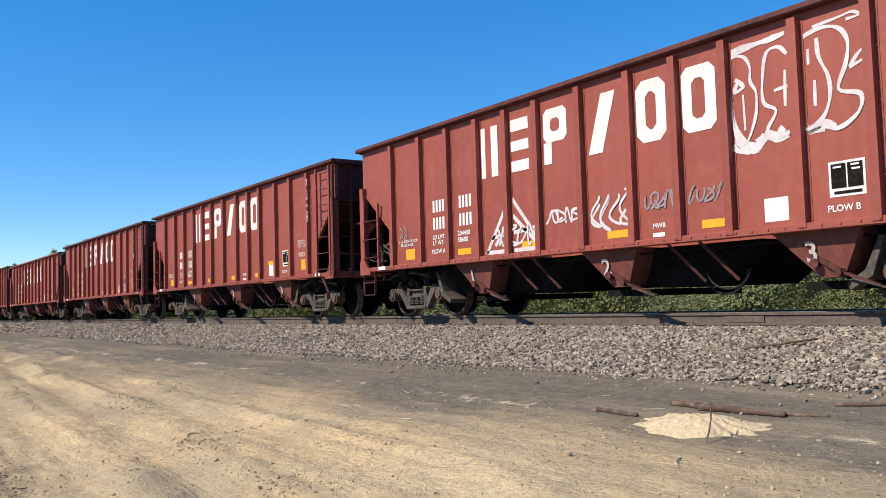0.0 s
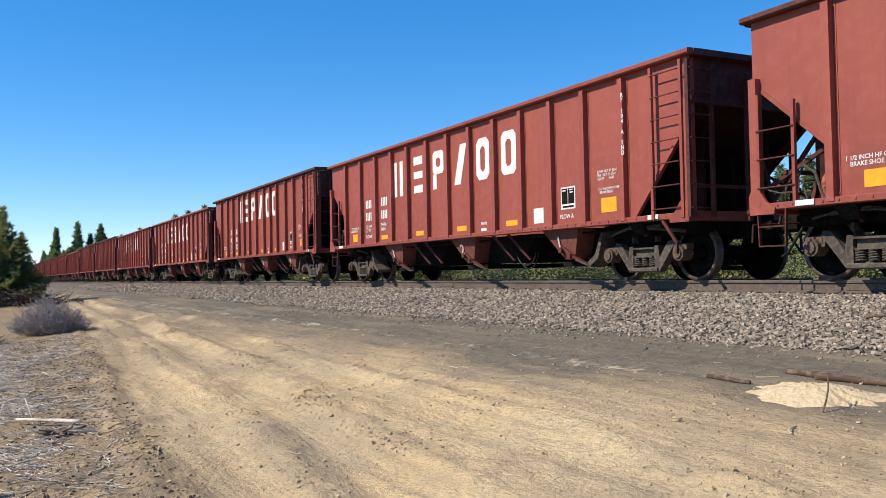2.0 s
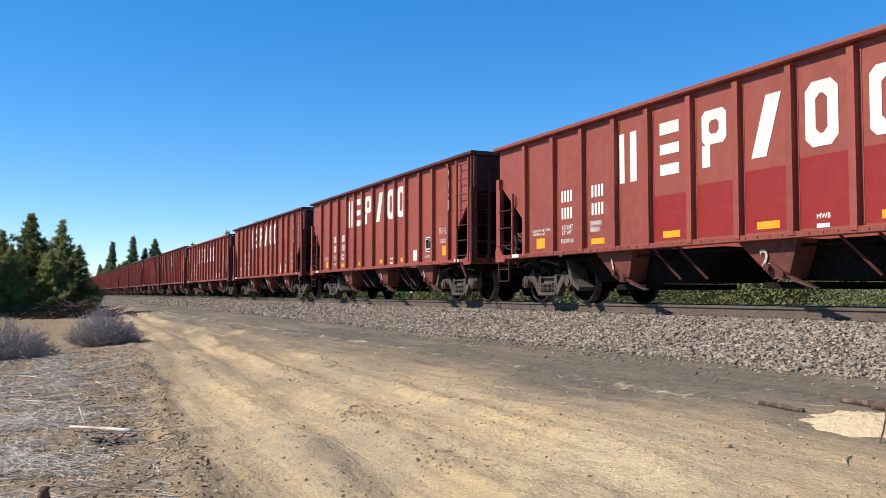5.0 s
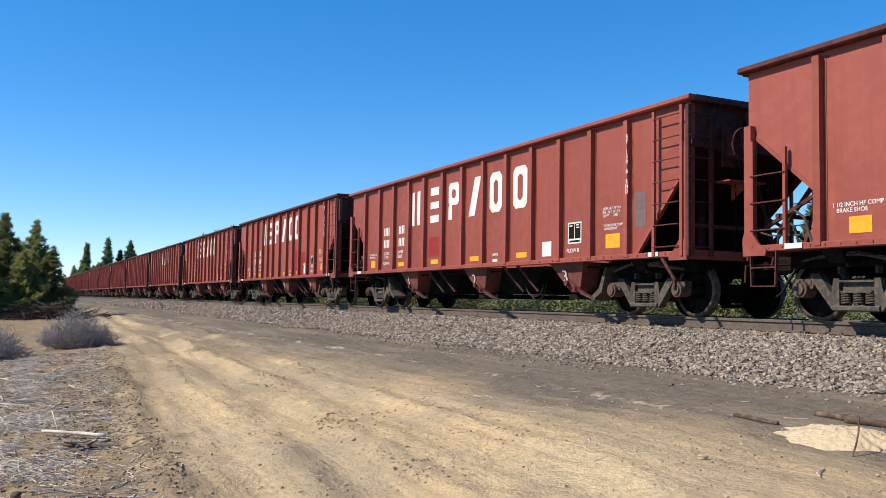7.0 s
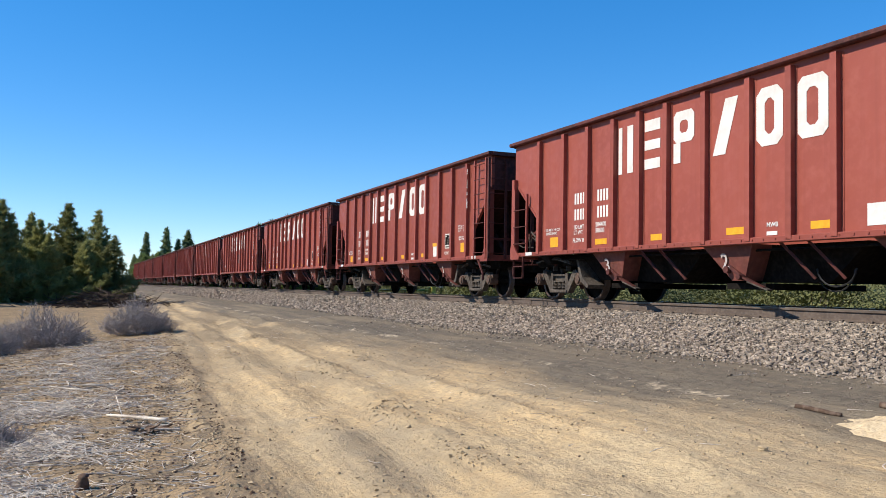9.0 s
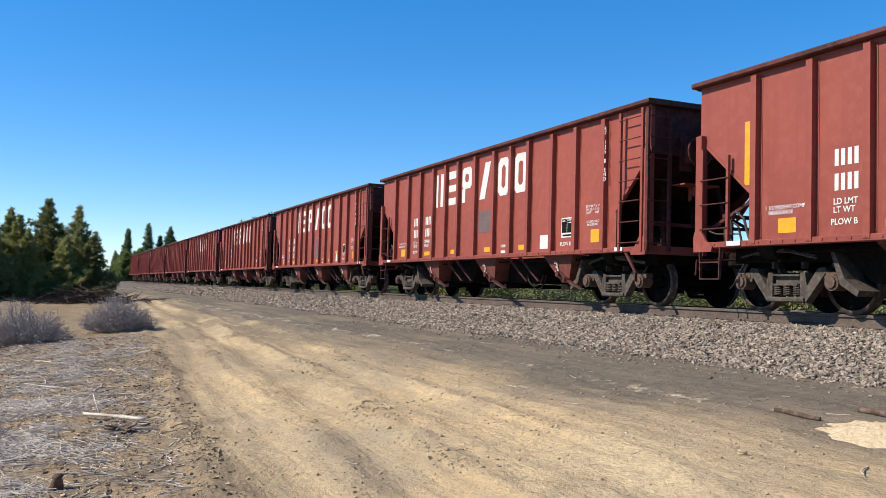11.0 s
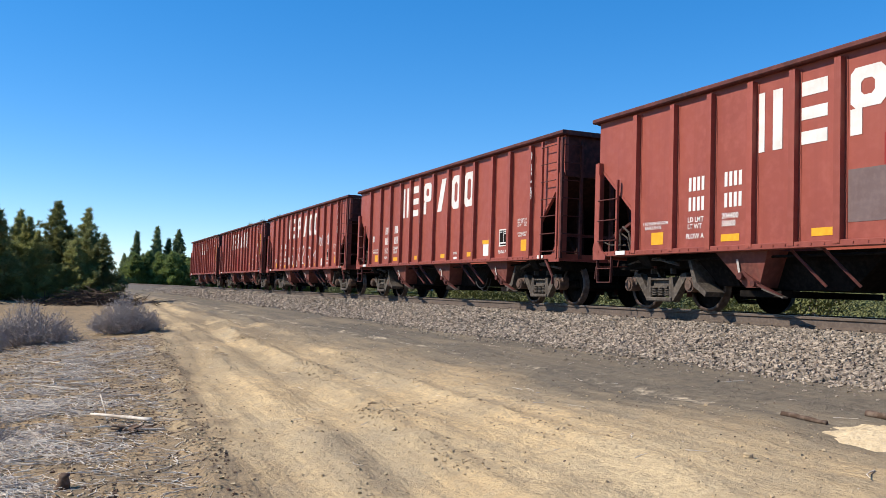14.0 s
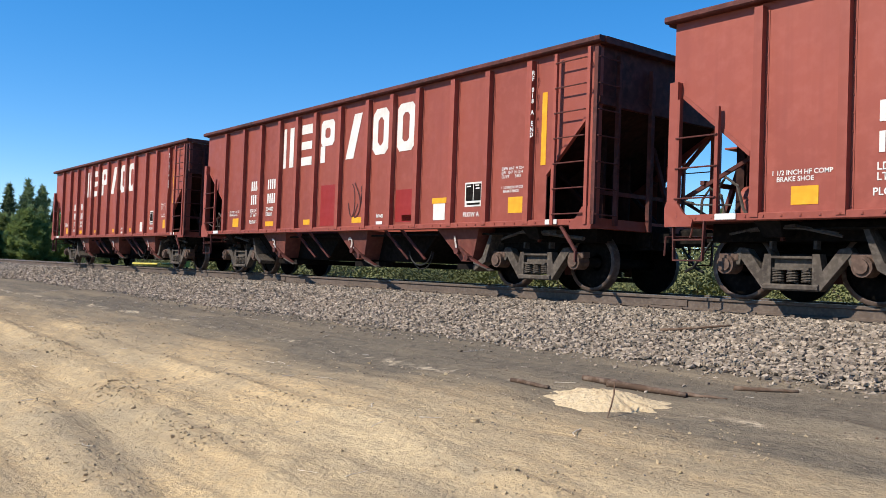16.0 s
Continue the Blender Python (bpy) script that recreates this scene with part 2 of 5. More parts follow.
    b.inputs["Strength"].default_value = 1.0
    b.inputs["Distance"].default_value = 0.05
    l.new(h, b.inputs["Height"])
    l.new(b.outputs[0], p.inputs["Normal"])
    return m


DIRT = ground_material()


# ---- mesh building ----
class Shape:
    """Vertices and faces of one mesh."""

    def __init__(self):
        self.v, self.f = [], []

    def add(self, verts, faces):
        k = len(self.v)
        self.v += [tuple(p) for p in verts]
        self.f += [tuple(i + k for i in f) for f in faces]
        return self

    def box(self, x0, x1, y0, y1, z0, z1, m=None, c=0.0):
        if c:                       # chamfered along the long edges of the top and the sides
            ring = [(y0 + c, z0), (y1 - c, z0), (y1, z0 + c), (y1, z1 - c), (y1 - c, z1), (y0 + c, z1), (y0, z1 - c), (y0, z0 + c)]
            vs = [Vector((x, y, z)) for x in (x0, x1) for y, z in ring]
            fs = [tuple(range(8))[::-1], tuple(range(8, 16))] + [(i, (i + 1) % 8, 8 + (i + 1) % 8, 8 + i) for i in range(8)]
        else:
            vs = [Vector((x, y, z)) for x in (x0, x1) for y in (y0, y1) for z in (z0, z1)]
            fs = [(0, 1, 3, 2), (4, 6, 7, 5), (0, 4, 5, 1), (2, 3, 7, 6), (0, 2, 6, 4), (1, 5, 7, 3)]
        if m is not None:
            vs = [m @ p for p in vs]
        return self.add(vs, fs)

    def rod(self, a, b, r, seg=8, r2=None):
        a, b = Vector(a), Vector(b)
        d = (b - a).normalized()
        u = d.orthogonal().normalized()
        w = d.cross(u)
        r2 = r if r2 is None else r2
        vs = []
        for p, q in ((a, r), (b, r2)):
            for i in range(seg):
                t = 2 * math.pi * i / seg
                vs.append(p + (u * math.cos(t) + w * math.sin(t)) * q)
        fs = [(i, (i + 1) % seg, seg + (i + 1) % seg, seg + i) for i in range(seg)]
        return self.add(vs, fs + [tuple(range(seg))[::-1], tuple(range(seg, 2 * seg))])

    def bar(self, a, b, wide, thick, up=(0, 0, 1)):
        a, b = Vector(a), Vector(b)
        d = (b - a).normalized()
        s = d.cross(Vector(up))
        s = s.normalized() if s.length > 1e-4 else Vector((1, 0, 0))
        w = s.cross(d)
        vs = [p + s * i * wide / 2 + w * j * thick / 2 for p in (a, b) for i, j in ((-1, -1), (1, -1), (1, 1), (-1, 1))]
        return self.add(vs, [(3, 2, 1, 0), (4, 5, 6, 7)] + [(i, (i + 1) % 4, 4 + (i + 1) % 4, 4 + i) for i in range(4)])

    def slab(self, pts, y0, y1):
        """A plate: an outline in x and z, from y0 to y1."""
        k = len(pts)
        vs = [(x, y, z) for y in (y0, y1) for x, z in pts]
        return self.add(vs, [tuple(range(k)), tuple(range(k, 2 * k))[::-1]] + [(i + k, (i + 1) % k + k, (i + 1) % k, i) for i in range(k)])

    def loft(self, low, high):
        """A frustum between two rectangles (x0, x1, y0, y1, z)."""
        vs = [(x, y, r[4]) for r in (low, high) for x, y in ((r[0], r[2]), (r[1], r[2]), (r[1], r[3]), (r[0], r[3]))]
        return self.add(vs, [(3, 2, 1, 0), (4, 5, 6, 7)] + [(i, (i + 1) % 4, 4 + (i + 1) % 4, 4 + i) for i in range(4)])

    def lathe(self, profile, axis_y=True, seg=28):
        """Turns (radius, y) round the y axis."""
        k = len(profile)
        vs = [(r * math.cos(2 * math.pi * i / seg), y, r * math.sin(2 * math.pi * i / seg)) for i in range(seg) for r, y in profile]
        fs = [(i * k + j, ((i + 1) % seg) * k + j, ((i + 1) % seg) * k + j + 1, i * k + j + 1) for i in range(seg) for j in range(k - 1)]
        return self.add(vs, fs)

    def mesh(self, name, material, smooth=False):
        me = bpy.data.meshes.new(name)
        me.from_pydata(self.v, [], self.f)
        me.materials.append(material)
        if smooth:
            me.polygons.foreach_set("use_smooth", [True] * len(me.polygons))
        me.update()
        return me


def part(name, shape, material, parent, label="", smooth=False, at=None):
    me = shape if isinstance(shape, bpy.types.Mesh) else shape.mesh(name, material, smooth)
    ob = new(name, me)
    ob.parent = parent
    if at is not None:
        ob.matrix_basis = at
    if label:
        ob["label"] = label
    return ob


def empty(name, parent=None, at=None):
    ob = new(name)
    ob.empty_display_size = 0.2
    ob.parent = parent
    if at is not None:
        ob.matrix_basis = at
    return ob


# ---- ground ----
RAIL = 1.26             # top of the rails
TRACK = 11.22           # middle of the track


def hills(x, y):
    """Height of the dirt before the track, level behind it."""
    base = 0.095 * min(max(y, -1.0), 6.9)
    # ruts of the dirt road
    for mid, wide, deep in ((1.62, 0.22, 0.035), (2.45, 0.26, 0.06), (3.35, 0.24, 0.04)):
        line = mid - 0.07 * (max(x, -28) + 7.5) + 0.10 * math.sin(x * 0.45 + mid * 3)
        base -= deep * math.exp(-((y - line) / wide) ** 2)
        base += (0.55 + 0.9 * noise.noise(Vector((x * 3.0, mid, 1.0)))) * deep * math.exp(-((y - line - wide * 1.5) / (wide * 0.45)) ** 2)
    # crumbled edge of the road
    line = 1.16 - 0.068 * (max(x, -24) + 7.4) + 0.06 * math.sin(x * 0.9) + 0.10 * noise.noise(Vector((x * 1.4, 8.0, 2.0)))
    base += 0.045 * math.exp(-((y - line + 0.10) / 0.12) ** 2) * (0.7 + noise.noise(Vector((x * 2.6, 3.0, 6.0)))) + 0.035 / (1 + math.exp(max(-30.0, min(30.0, (y - line) / 0.10))))
    # sandy rise at the far end of the road
    base += 0.55 * math.exp(-((x + 46) / 9) ** 2 - ((y + 4) / 6) ** 2)
    rough = noise.noise(Vector((x * 0.5, y * 0.5, 3.1))) * 0.06 + noise.noise(Vector((x * 2.1, y * 2.1, 0.4))) * 0.018 \
        + noise.noise(Vector((x * 4.4, y * 4.4, 7.7))) * 0.008
    if 0.9 < y < 6.0:            # wheel tracks and churned soil
        u = y + 0.07 * x
        rough += 0.035 * abs(noise.noise(Vector((x * 0.22, u * 3.4, 9.0)))) + 0.022 * abs(noise.noise(Vector((x * 1.3, u * 6.0, 2.0)))) + 0.009 * noise.noise(Vector((x * 3.5, u * 6.0, 5.0)))
    if y < 1.0:
        rough += noise.noise(Vector((x * 3.3, y * 3.3, 5.0))) * 0.025
    near = 1.0 if y < 6.3 else max(0.0, (7.3 - y)) if y < 9 else 0.3
    if y > 13.0:
        base = 0.80 - 0.12 * min(1.0, (y - 13.0) / 2.0)
    return base + rough * near


def lines(lo, hi, step, far, grow=1.22):
    mid = [lo + step * i for i in range(int(round((hi - lo) / step)) + 1)]
    out, d, p = [], step, hi
    while p < far:
        d *= grow
        p += d
        out.append(p)
    low, d, p = [], step, lo
    while p > -far:
        d *= grow
        p -= d
        low.append(p)
    return low[::-1] + mid + out


def build_ground():
    xs, ys = lines(-26.0, 3.0, 0.075, 2500), lines(-3.5, 9.0, 0.06, 2500)
    nx, ny = len(xs), len(ys)
    v = [(x, y, hills(x, y)) for x in xs for y in ys]
    f = [(i * ny + j, (i + 1) * ny + j, (i + 1) * ny + j + 1, i * ny + j + 1) for i in range(nx - 1) for j in range(ny - 1)]
    me = bpy.data.meshes.new("ground")
    me.from_pydata(v, [], f)
    me.materials.append(DIRT)
    me.polygons.foreach_set("use_smooth", [True] * len(me.polygons))
    return tagged(new("ground", me), "dry sandy dirt road and dark cinders beside the railway", "ground", kind="structure")


build_ground()


# ---- track ----
def bed_height(y):
    """Top of the ballast across the track."""
    d = abs(y - TRACK)
    if d < 1.55:
        return RAIL - 0.19
    return max(0.0, RAIL - 0.19 - (d - 1.55) * 0.152)


BED_FAR = 620.0


def build_bed():
    s = Shape()
    prof = [(TRACK - 4.6, 0.35), (TRACK - 4.4, bed_height(TRACK - 4.4) - 0.03), (TRACK - 2.3, bed_height(TRACK - 2.3) - 0.02), (TRACK - 1.55, RAIL - 0.21),
            (TRACK + 1.55, RAIL - 0.21), (TRACK + 2.3, bed_height(TRACK + 2.3) - 0.02), (TRACK + 3.3, 0.4)]
    k = len(prof)
    s.add([(x, y, z) for x in (-BED_FAR, 400.0) for y, z in prof],
          [(i, i + 1, k + i + 1, k + i) for i in range(k - 1)] + [tuple(range(k))[::-1], tuple(range(k, 2 * k))])
    return tagged(part("ballast_bed", s, BED, None), "grey crushed stone bed under the rails", "ballast", kind="structure")


bed = build_bed()


def rail_profile():
    return [(-0.07, -0.18), (0.07, -0.18), (0.07, -0.165), (0.012, -0.145), (0.010, -0.05), (0.036, -0.038), (0.036, -0.006),
            (0.028, 0.0), (-0.028, 0.0), (-0.036, -0.006), (-0.036, -0.038), (-0.010, -0.05), (-0.012, -0.145), (-0.07, -0.165)]


def build_rail(y, label):
    rail = tagged(empty("rail", at=pose(0, y, RAIL)), label, "rail", "rails of the track")
    prof = rail_profile()
    k = len(prof)
    s = Shape().add([(x, a, b) for x in (-BED_FAR, 400.0) for a, b in prof],
                    [(i, (i + 1) % k, k + (i + 1) % k, k + i) for i in range(k)] + [tuple(range(k))[::-1], tuple(range(k, 2 * k))])
    part("web", s, RUST, rail)
    part("running_surface", Shape().box(-BED_FAR, 400, -0.027, 0.027, 0.0, 0.003), RAILTOP, rail, "polished steel rail head")
    return rail


near_rail = build_rail(TRACK - 0.755, "rusty brown steel rail with a polished head")
far_rail = build_rail(TRACK + 0.755, "rusty brown steel rail with a polished head")
for jx in (-7.6, -19.5, -31.3):
    part("joint_bar", Shape().box(jx - 0.32, jx + 0.32, -0.03, -0.012, -0.14, -0.05), RUST, near_rail, "bolted rail joint bar")

tie_mesh = Shape().box(-0.115, 0.115, -1.3, 1.3, -0.16, 0.0, c=0.02).mesh("tie", TIE)
plate_mesh = Shape().box(-0.09, 0.09, -0.17, 0.17, 0.0, 0.012).box(-0.03, 0.03, -0.14, -0.10, 0.012, 0.045).box(-0.03, 0.03, 0.10, 0.14, 0.012, 0.045).mesh("tie_plate", RUST)
for i in range(128):
    tie = tagged(new("tie", tie_mesh), "dark creosoted wooden railway tie bedded in ballast", "railway tie", "ties of the track")
    tie.matrix_basis = pose(5.0 - 0.56 * i + random.uniform(-0.02, 0.02), TRACK + random.uniform(-0.03, 0.03), RAIL - 0.20, 0, 0, random.uniform(-0.8, 0.8))
    for y in (-0.755, 0.755):
        part("tie_plate", plate_mesh, RUST, tie, at=pose(0, y, 0.0))


# ---- hopper cars ----
NEAR = -1.613           # the side towards the camera, in the car's own space
SHEET = -1.51
SHORT_BODY, LONG_BODY = 14.08, 15.60
RIBS = {SHORT_BODY: (1.29, 2.37, 3.33, 4.27, 5.12, 5.94, 6.97, 8.02, 8.88, 9.72, 10.76, 11.69, 12.70),
        LONG_BODY: (1.26, 2.42, 3.49, 4.56, 5.55, 6.65, 7.72, 8.77, 9.83, 10.88, 11.92, 12.96, 14.04)}


def joined(name, pieces, smooth=False):
    """One mesh of several shapes, each with its own material."""
    me = bpy.data.meshes.new(name)
    v, f, idx = [], [], []
    for i, (shape, material) in enumerate(pieces):
        k = len(v)
        v += shape.v
        f += [tuple(a + k for a in face) for face in shape.f]
        idx += [i] * len(shape.f)
        me.materials.append(material)
    me.from_pydata(v, [], f)
    me.polygons.foreach_set("material_index", idx)
    if smooth:
        me.polygons.foreach_set("use_smooth", [True] * len(f))
    return me


def wheelset_mesh():
    plate, rim = Shape(), Shape()
    for s in (-1, 1):
        mid = s * 0.755
        prof = [(0.0, -0.09), (0.13, -0.09), (0.15, -0.05), (0.37, -0.01), (0.40, -0.055)]
        plate.lathe([(r, mid - s * y * -1) for r, y in prof])
        plate.lathe([(0.0, mid - s * 0.09), (0.13, mid - s * 0.09), (0.15, mid - s * 0.03), (0.37, mid - s * 0.05), (0.48, mid - s * 0.06)])
        rim.lathe([(0.40, mid + s * 0.055), (0.455, mid + s * 0.065), (0.457, mid + s * 0.02), (0.461, mid - s * 0.035), (0.484, mid - s * 0.05), (0.48, mid - s * 0.062)])
    plate.rod((0, -1.02, 0), (0, 1.02, 0), 0.08, 10)
    plate.box(-0.05, 0.05, -1.08, -1.02, -0.01, 0.01).box(-0.05, 0.05, 1.02, 1.08, -0.01, 0.01)
    # wheel plates near black: the car body's shade is in their colour
    return joined("wheelset", [(plate, BLACK), (rim, TREAD)], True)


def side_frame_shape():
    s = Shape()
    y0, y1 = -0.075, 0.075
    for d in (-1, 1):
        s.slab([(d * x, z) for x, z in ((0.27, 0.15), (0.38, 0.16), (0.76, 0.62), (0.72, 0.68), (0.60, 0.66), (0.40, 0.40), (0.36, 0.60), (0.27, 0.60))][::d], y0, y1)
        s.slab([(d * x, z) for x, z in ((0.68, 0.62), (0.80, 0.62), (0.80, 0.46), (0.72, 0.46))][::d], y0 * 0.8, y1 * 0.8)
        s.slab([(d * x, z) for x, z in ((0.27, 0.66), (0.31, 0.66), (0.31, 0.76), (0.27, 0.76))][::d], y0 * 0.7, y1 * 0.7)
    s.box(-0.36, 0.36, -0.11, 0.09, 0.15, 0.23, c=0.02)
    s.box(-0.24, 0.24, -0.10, 0.06, 0.405, 0.43)
    s.box(-0.27, 0.27, -0.085, 0.02, 0.545, 0.575)
    s.box(-0.25, 0.25, -0.02, 0.02, 0.43, 0.545)
    return s


def tube(points, r, seg=5):
    """One bent rod along points."""
    s = Shape()
    n = len(points)
    for i, p in enumerate(points):
        d = (points[min(i + 1, n - 1)] - points[max(i - 1, 0)]).normalized()
        u = d.cross(Vector((0.31, 0.17, 0.93))).normalized()
        w = d.cross(u)
        s.v += [tuple(p + (u * math.cos(6.2832 * j / seg) + w * math.sin(6.2832 * j / seg)) * r) for j in range(seg)]
    s.f += [(i * seg + j, i * seg + (j + 1) % seg, (i + 1) * seg + (j + 1) % seg, (i + 1) * seg + j) for i in range(n - 1) for j in range(seg)]
    s.f += [tuple(range(seg))[::-1], tuple(range((n - 1) * seg, n * seg))]
    return s


def spring_shape():
    return tube([Vector((0.062 * math.cos(0.6283 * i), 0.062 * math.sin(0.6283 * i), 0.245 + 0.0032 * i)) for i in range(51)], 0.0125)


WHEELSET = wheelset_mesh()
FRAME = side_frame_shape().mesh("side_frame", STEEL)
SPRING = spring_shape().mesh("spring", STEEL)
BOLSTER = Shape().box(-0.2, 0.2, -1.1, 1.1, 0.44, 0.60, c=0.04).box(-0.3, 0.3, -0.4, 0.4, 0.6, 0.74).mesh("bolster", BLACK)
BEARING = Shape().rod((0, -0.13, 0), (0, 0.10, 0), 0.125, 14).rod((0, -0.16, 0), (0, -0.13, 0), 0.085, 10).box(-0.15, 0.15, -0.07, 0.08, 0.06, 0.15).mesh(
    "bearing", surface("brown_bearing_housing", (0.125, 0.078, 0.058), (0.07, 0.045, 0.034), (0.2, 0.13, 0.1), 0.8, 16, 4, 0.3, 40))
BRAKE_BEAM = Shape().rod((0, -0.75, 0.36), (0, 0.75, 0.36), 0.035, 6).box(-0.05, 0.08, -0.82, -0.68, 0.25, 0.5).box(-0.05, 0.08, 0.68, 0.82, 0.25, 0.5).mesh("brake_beam", RED_DARK)
wheels = []


def build_truck(car, x):
    truck = part("truck", BOLSTER, BLACK, car, "four-wheel cast steel railway truck", at=pose(x, 0, 0))
    for s in (-1, 1):
        part("side_frame", FRAME, STEEL, truck, "dusty cast steel side frame", at=pose(0, s * 1.10, 0, 0, 0, 0 if s < 0 else 180))
        for i in (-0.19, 0.0, 0.19):
            part("spring", SPRING, STEEL, truck, at=pose(i, s * 1.13, 0))
        for a in (-0.89, 0.89):
            part("bearing", BEARING, STEEL, truck, "round roller bearing cap", at=pose(a, s * 1.10, 0.457, 0, 0, 0 if s < 0 else 180))
    for a in (-0.89, 0.89):
        part("wheelset", WHEELSET, BLACK, truck, "steel wheels on an axle with bright worn rims", at=pose(a, 0, 0.457))
        part("brake_beam", BRAKE_BEAM, RED_DARK, truck, at=pose(a * 0.42, 0, 0))
    return truck


def side_sheet(L, d):
    s = Shape()
    far = [(L - 1.38, 1.08), (L - 0.04, 2.55), (L, 2.55)] if L > 15 else [(L - 1.02, 1.08), (L - 1.02, 1.84), (L, 2.84)]
    out = [(0.0, 3.68 + d), (0.0, 2.84), (1.16, 1.86), (1.16, 1.08)] + far + [(L, 3.68 + d)]
    return s.slab(out, SHEET, SHEET + 0.02)


def build_car(name, L, label, d=0.0):
    """d: how much lower or higher the top is than on most cars."""
    q = L / SHORT_BODY
    long = L > 15
    car = empty(name)
    tagged(car, label, "freight car", "hopper cars of the train")
    rib = Shape().slab([(-0.058, 1.03), (0.058, 1.03), (0.058, 3.62 + d), (-0.058, 3.62 + d)], NEAR, SHEET)
    rib.box(-0.10, 0.10, SHEET - 0.008, SHEET, 1.03, 3.62 + d)
    for i in range(11):          # rivets along the rib's flange
        rib.box(0.072, 0.086, SHEET - 0.02, SHEET - 0.008, 1.12 + i * 0.21, 1.14 + i * 0.21)
    rib = rib.mesh("rib", RED)
    for s in (0, 1):
        turn = pose(0, 0, 0) if s == 0 else pose(L, 0, 0, 0, 0, 180)
        part("side_panel", side_sheet(L, d), RED, car, "oxide red riveted steel side", at=turn)
        for x in RIBS[L]:
            part("rib", rib, RED, car, at=turn @ pose(x if s == 0 else L - x, 0, 0))
        sill = Shape().box(0, L, NEAR + 0.012, SHEET + 0.06, 0.99, 1.085, c=0.01)
        for i in range(int(L / 0.24)):
            sill.box(0.2 + i * 0.24, 0.225 + i * 0.24, NEAR, NEAR + 0.012, 1.03, 1.055)
        part("side_sill", sill, RED, car, at=turn)
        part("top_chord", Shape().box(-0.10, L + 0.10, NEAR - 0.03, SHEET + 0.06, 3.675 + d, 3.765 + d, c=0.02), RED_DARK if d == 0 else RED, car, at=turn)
    for s in (0, 1):
        turn = pose(0, 0, 0) if s == 0 else pose(L, 0, 0, 0, 0, 180)
        # end wall, platform and end ladders: darker red stands for shade between cars
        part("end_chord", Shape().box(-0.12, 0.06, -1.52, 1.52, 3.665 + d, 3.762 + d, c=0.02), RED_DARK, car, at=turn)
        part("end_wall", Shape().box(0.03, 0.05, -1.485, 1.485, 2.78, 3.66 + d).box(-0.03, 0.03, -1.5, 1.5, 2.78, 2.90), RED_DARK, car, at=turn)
        # sheet, braces and supports carry the recess shade in their colour
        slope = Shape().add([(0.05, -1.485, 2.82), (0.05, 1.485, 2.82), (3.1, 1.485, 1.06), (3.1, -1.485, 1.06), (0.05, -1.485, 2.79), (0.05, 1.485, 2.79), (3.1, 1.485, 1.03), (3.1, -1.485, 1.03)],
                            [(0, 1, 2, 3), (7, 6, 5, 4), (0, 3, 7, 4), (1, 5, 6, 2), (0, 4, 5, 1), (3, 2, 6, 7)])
        part("slope_sheet", slope, END_SHADE, car, at=turn)
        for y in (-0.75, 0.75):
            part("end_brace", Shape().slab([(0.5, 1.08), (0.62, 1.08), (0.62, 2.46), (0.5, 2.53)], y - 0.03, y + 0.03).bar((0.60, y, 1.12), (1.5, y, 1.95), 0.08, 0.05), END_SHADE, car, at=turn)
        part("slope_support", Shape().slab([(0.95, 1.04), (2.95, 1.04), (0.95, 2.22)], -0.42, -0.38).slab([(0.95, 1.04), (2.95, 1.04), (0.95, 2.22)], 0.38, 0.42), END_SHADE, car, at=turn)
        part("platform_rail", Shape().bar((0.08, -1.35, 1.32), (0.95, -1.0, 1.9), 0.07, 0.05).bar((0.12, -0.5, 1.05), (0.60, -0.55, 2.4), 0.07, 0.06).box(0.30, 0.36, -1.3, 1.3, 1.50, 1.56), RED_DARK, car, at=turn)
        for y in (-1.485, 1.50):
            edge = [(0.0, 2.84), (1.16, 1.86), (1.16, 1.79), (0.0, 2.77)] if s == 0 else [(0.0, 2.84), (1.02, 1.84), (1.02, 1.77), (0.0, 2.77)]
            if s == 1 and long:
                edge = [(0.0, 2.60), (1.38, 1.08), (1.30, 1.08), (0.0, 2.52)]
            part("slope_flange", Shape().slab(edge, y - 0.035, y + 0.035), RED, car, at=turn)
        for y in (-1, 1):
            part("corner_post", Shape().box(0.0, 0.13, min(y * 1.485, y * 1.61), max(y * 1.485, y * 1.61), 1.0, 2.86).box(0.0, 0.03, min(y * 1.42, y * 1.485), max(y * 1.42, y * 1.485), 1.0, 3.65 + d), RED, car, at=turn)
            pad = [(-0.02, 0.93), (0.40, 0.93), (0.42, 1.02), (0.28, 1.10), (0.16, 1.26), (0.0, 1.26), (-0.03, 1.18)]
            part("jacking_pad", Shape().slab(pad, y * 1.60 - 0.02, y * 1.60 + 0.02).rod((0.14, y * 1.60 - 0.024, 1.09), (0.14, y * 1.60 + 0.024, 1.09), 0.045, 10), RED, car, at=turn)
        part("end_sill", Shape().box(0.0, 0.16, -1.58, 1.58, 0.95, 1.10, c=0.02), RED, car, at=turn)
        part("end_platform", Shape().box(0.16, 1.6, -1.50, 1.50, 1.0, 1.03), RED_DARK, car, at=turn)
        coup = Shape().box(-0.48, 0.3, -0.08, 0.08, 0.80, 0.94).box(-0.72, -0.44, -0.16, 0.10, 0.74, 1.0, c=0.04).box(-0.02, 0.2, -0.24, 0.24, 0.70, 1.05, c=0.03)
        part("coupler", coup, BLACK, car, "black steel knuckle coupler", at=turn)
        hose = Shape()
        pts = [Vector((-0.06, -0.45, 0.82)), Vector((-0.22, -0.44, 0.62)), Vector((-0.44, -0.36, 0.42)), Vector((-0.66, -0.24, 0.36))]
        hose = tube(pts, 0.022, 6)
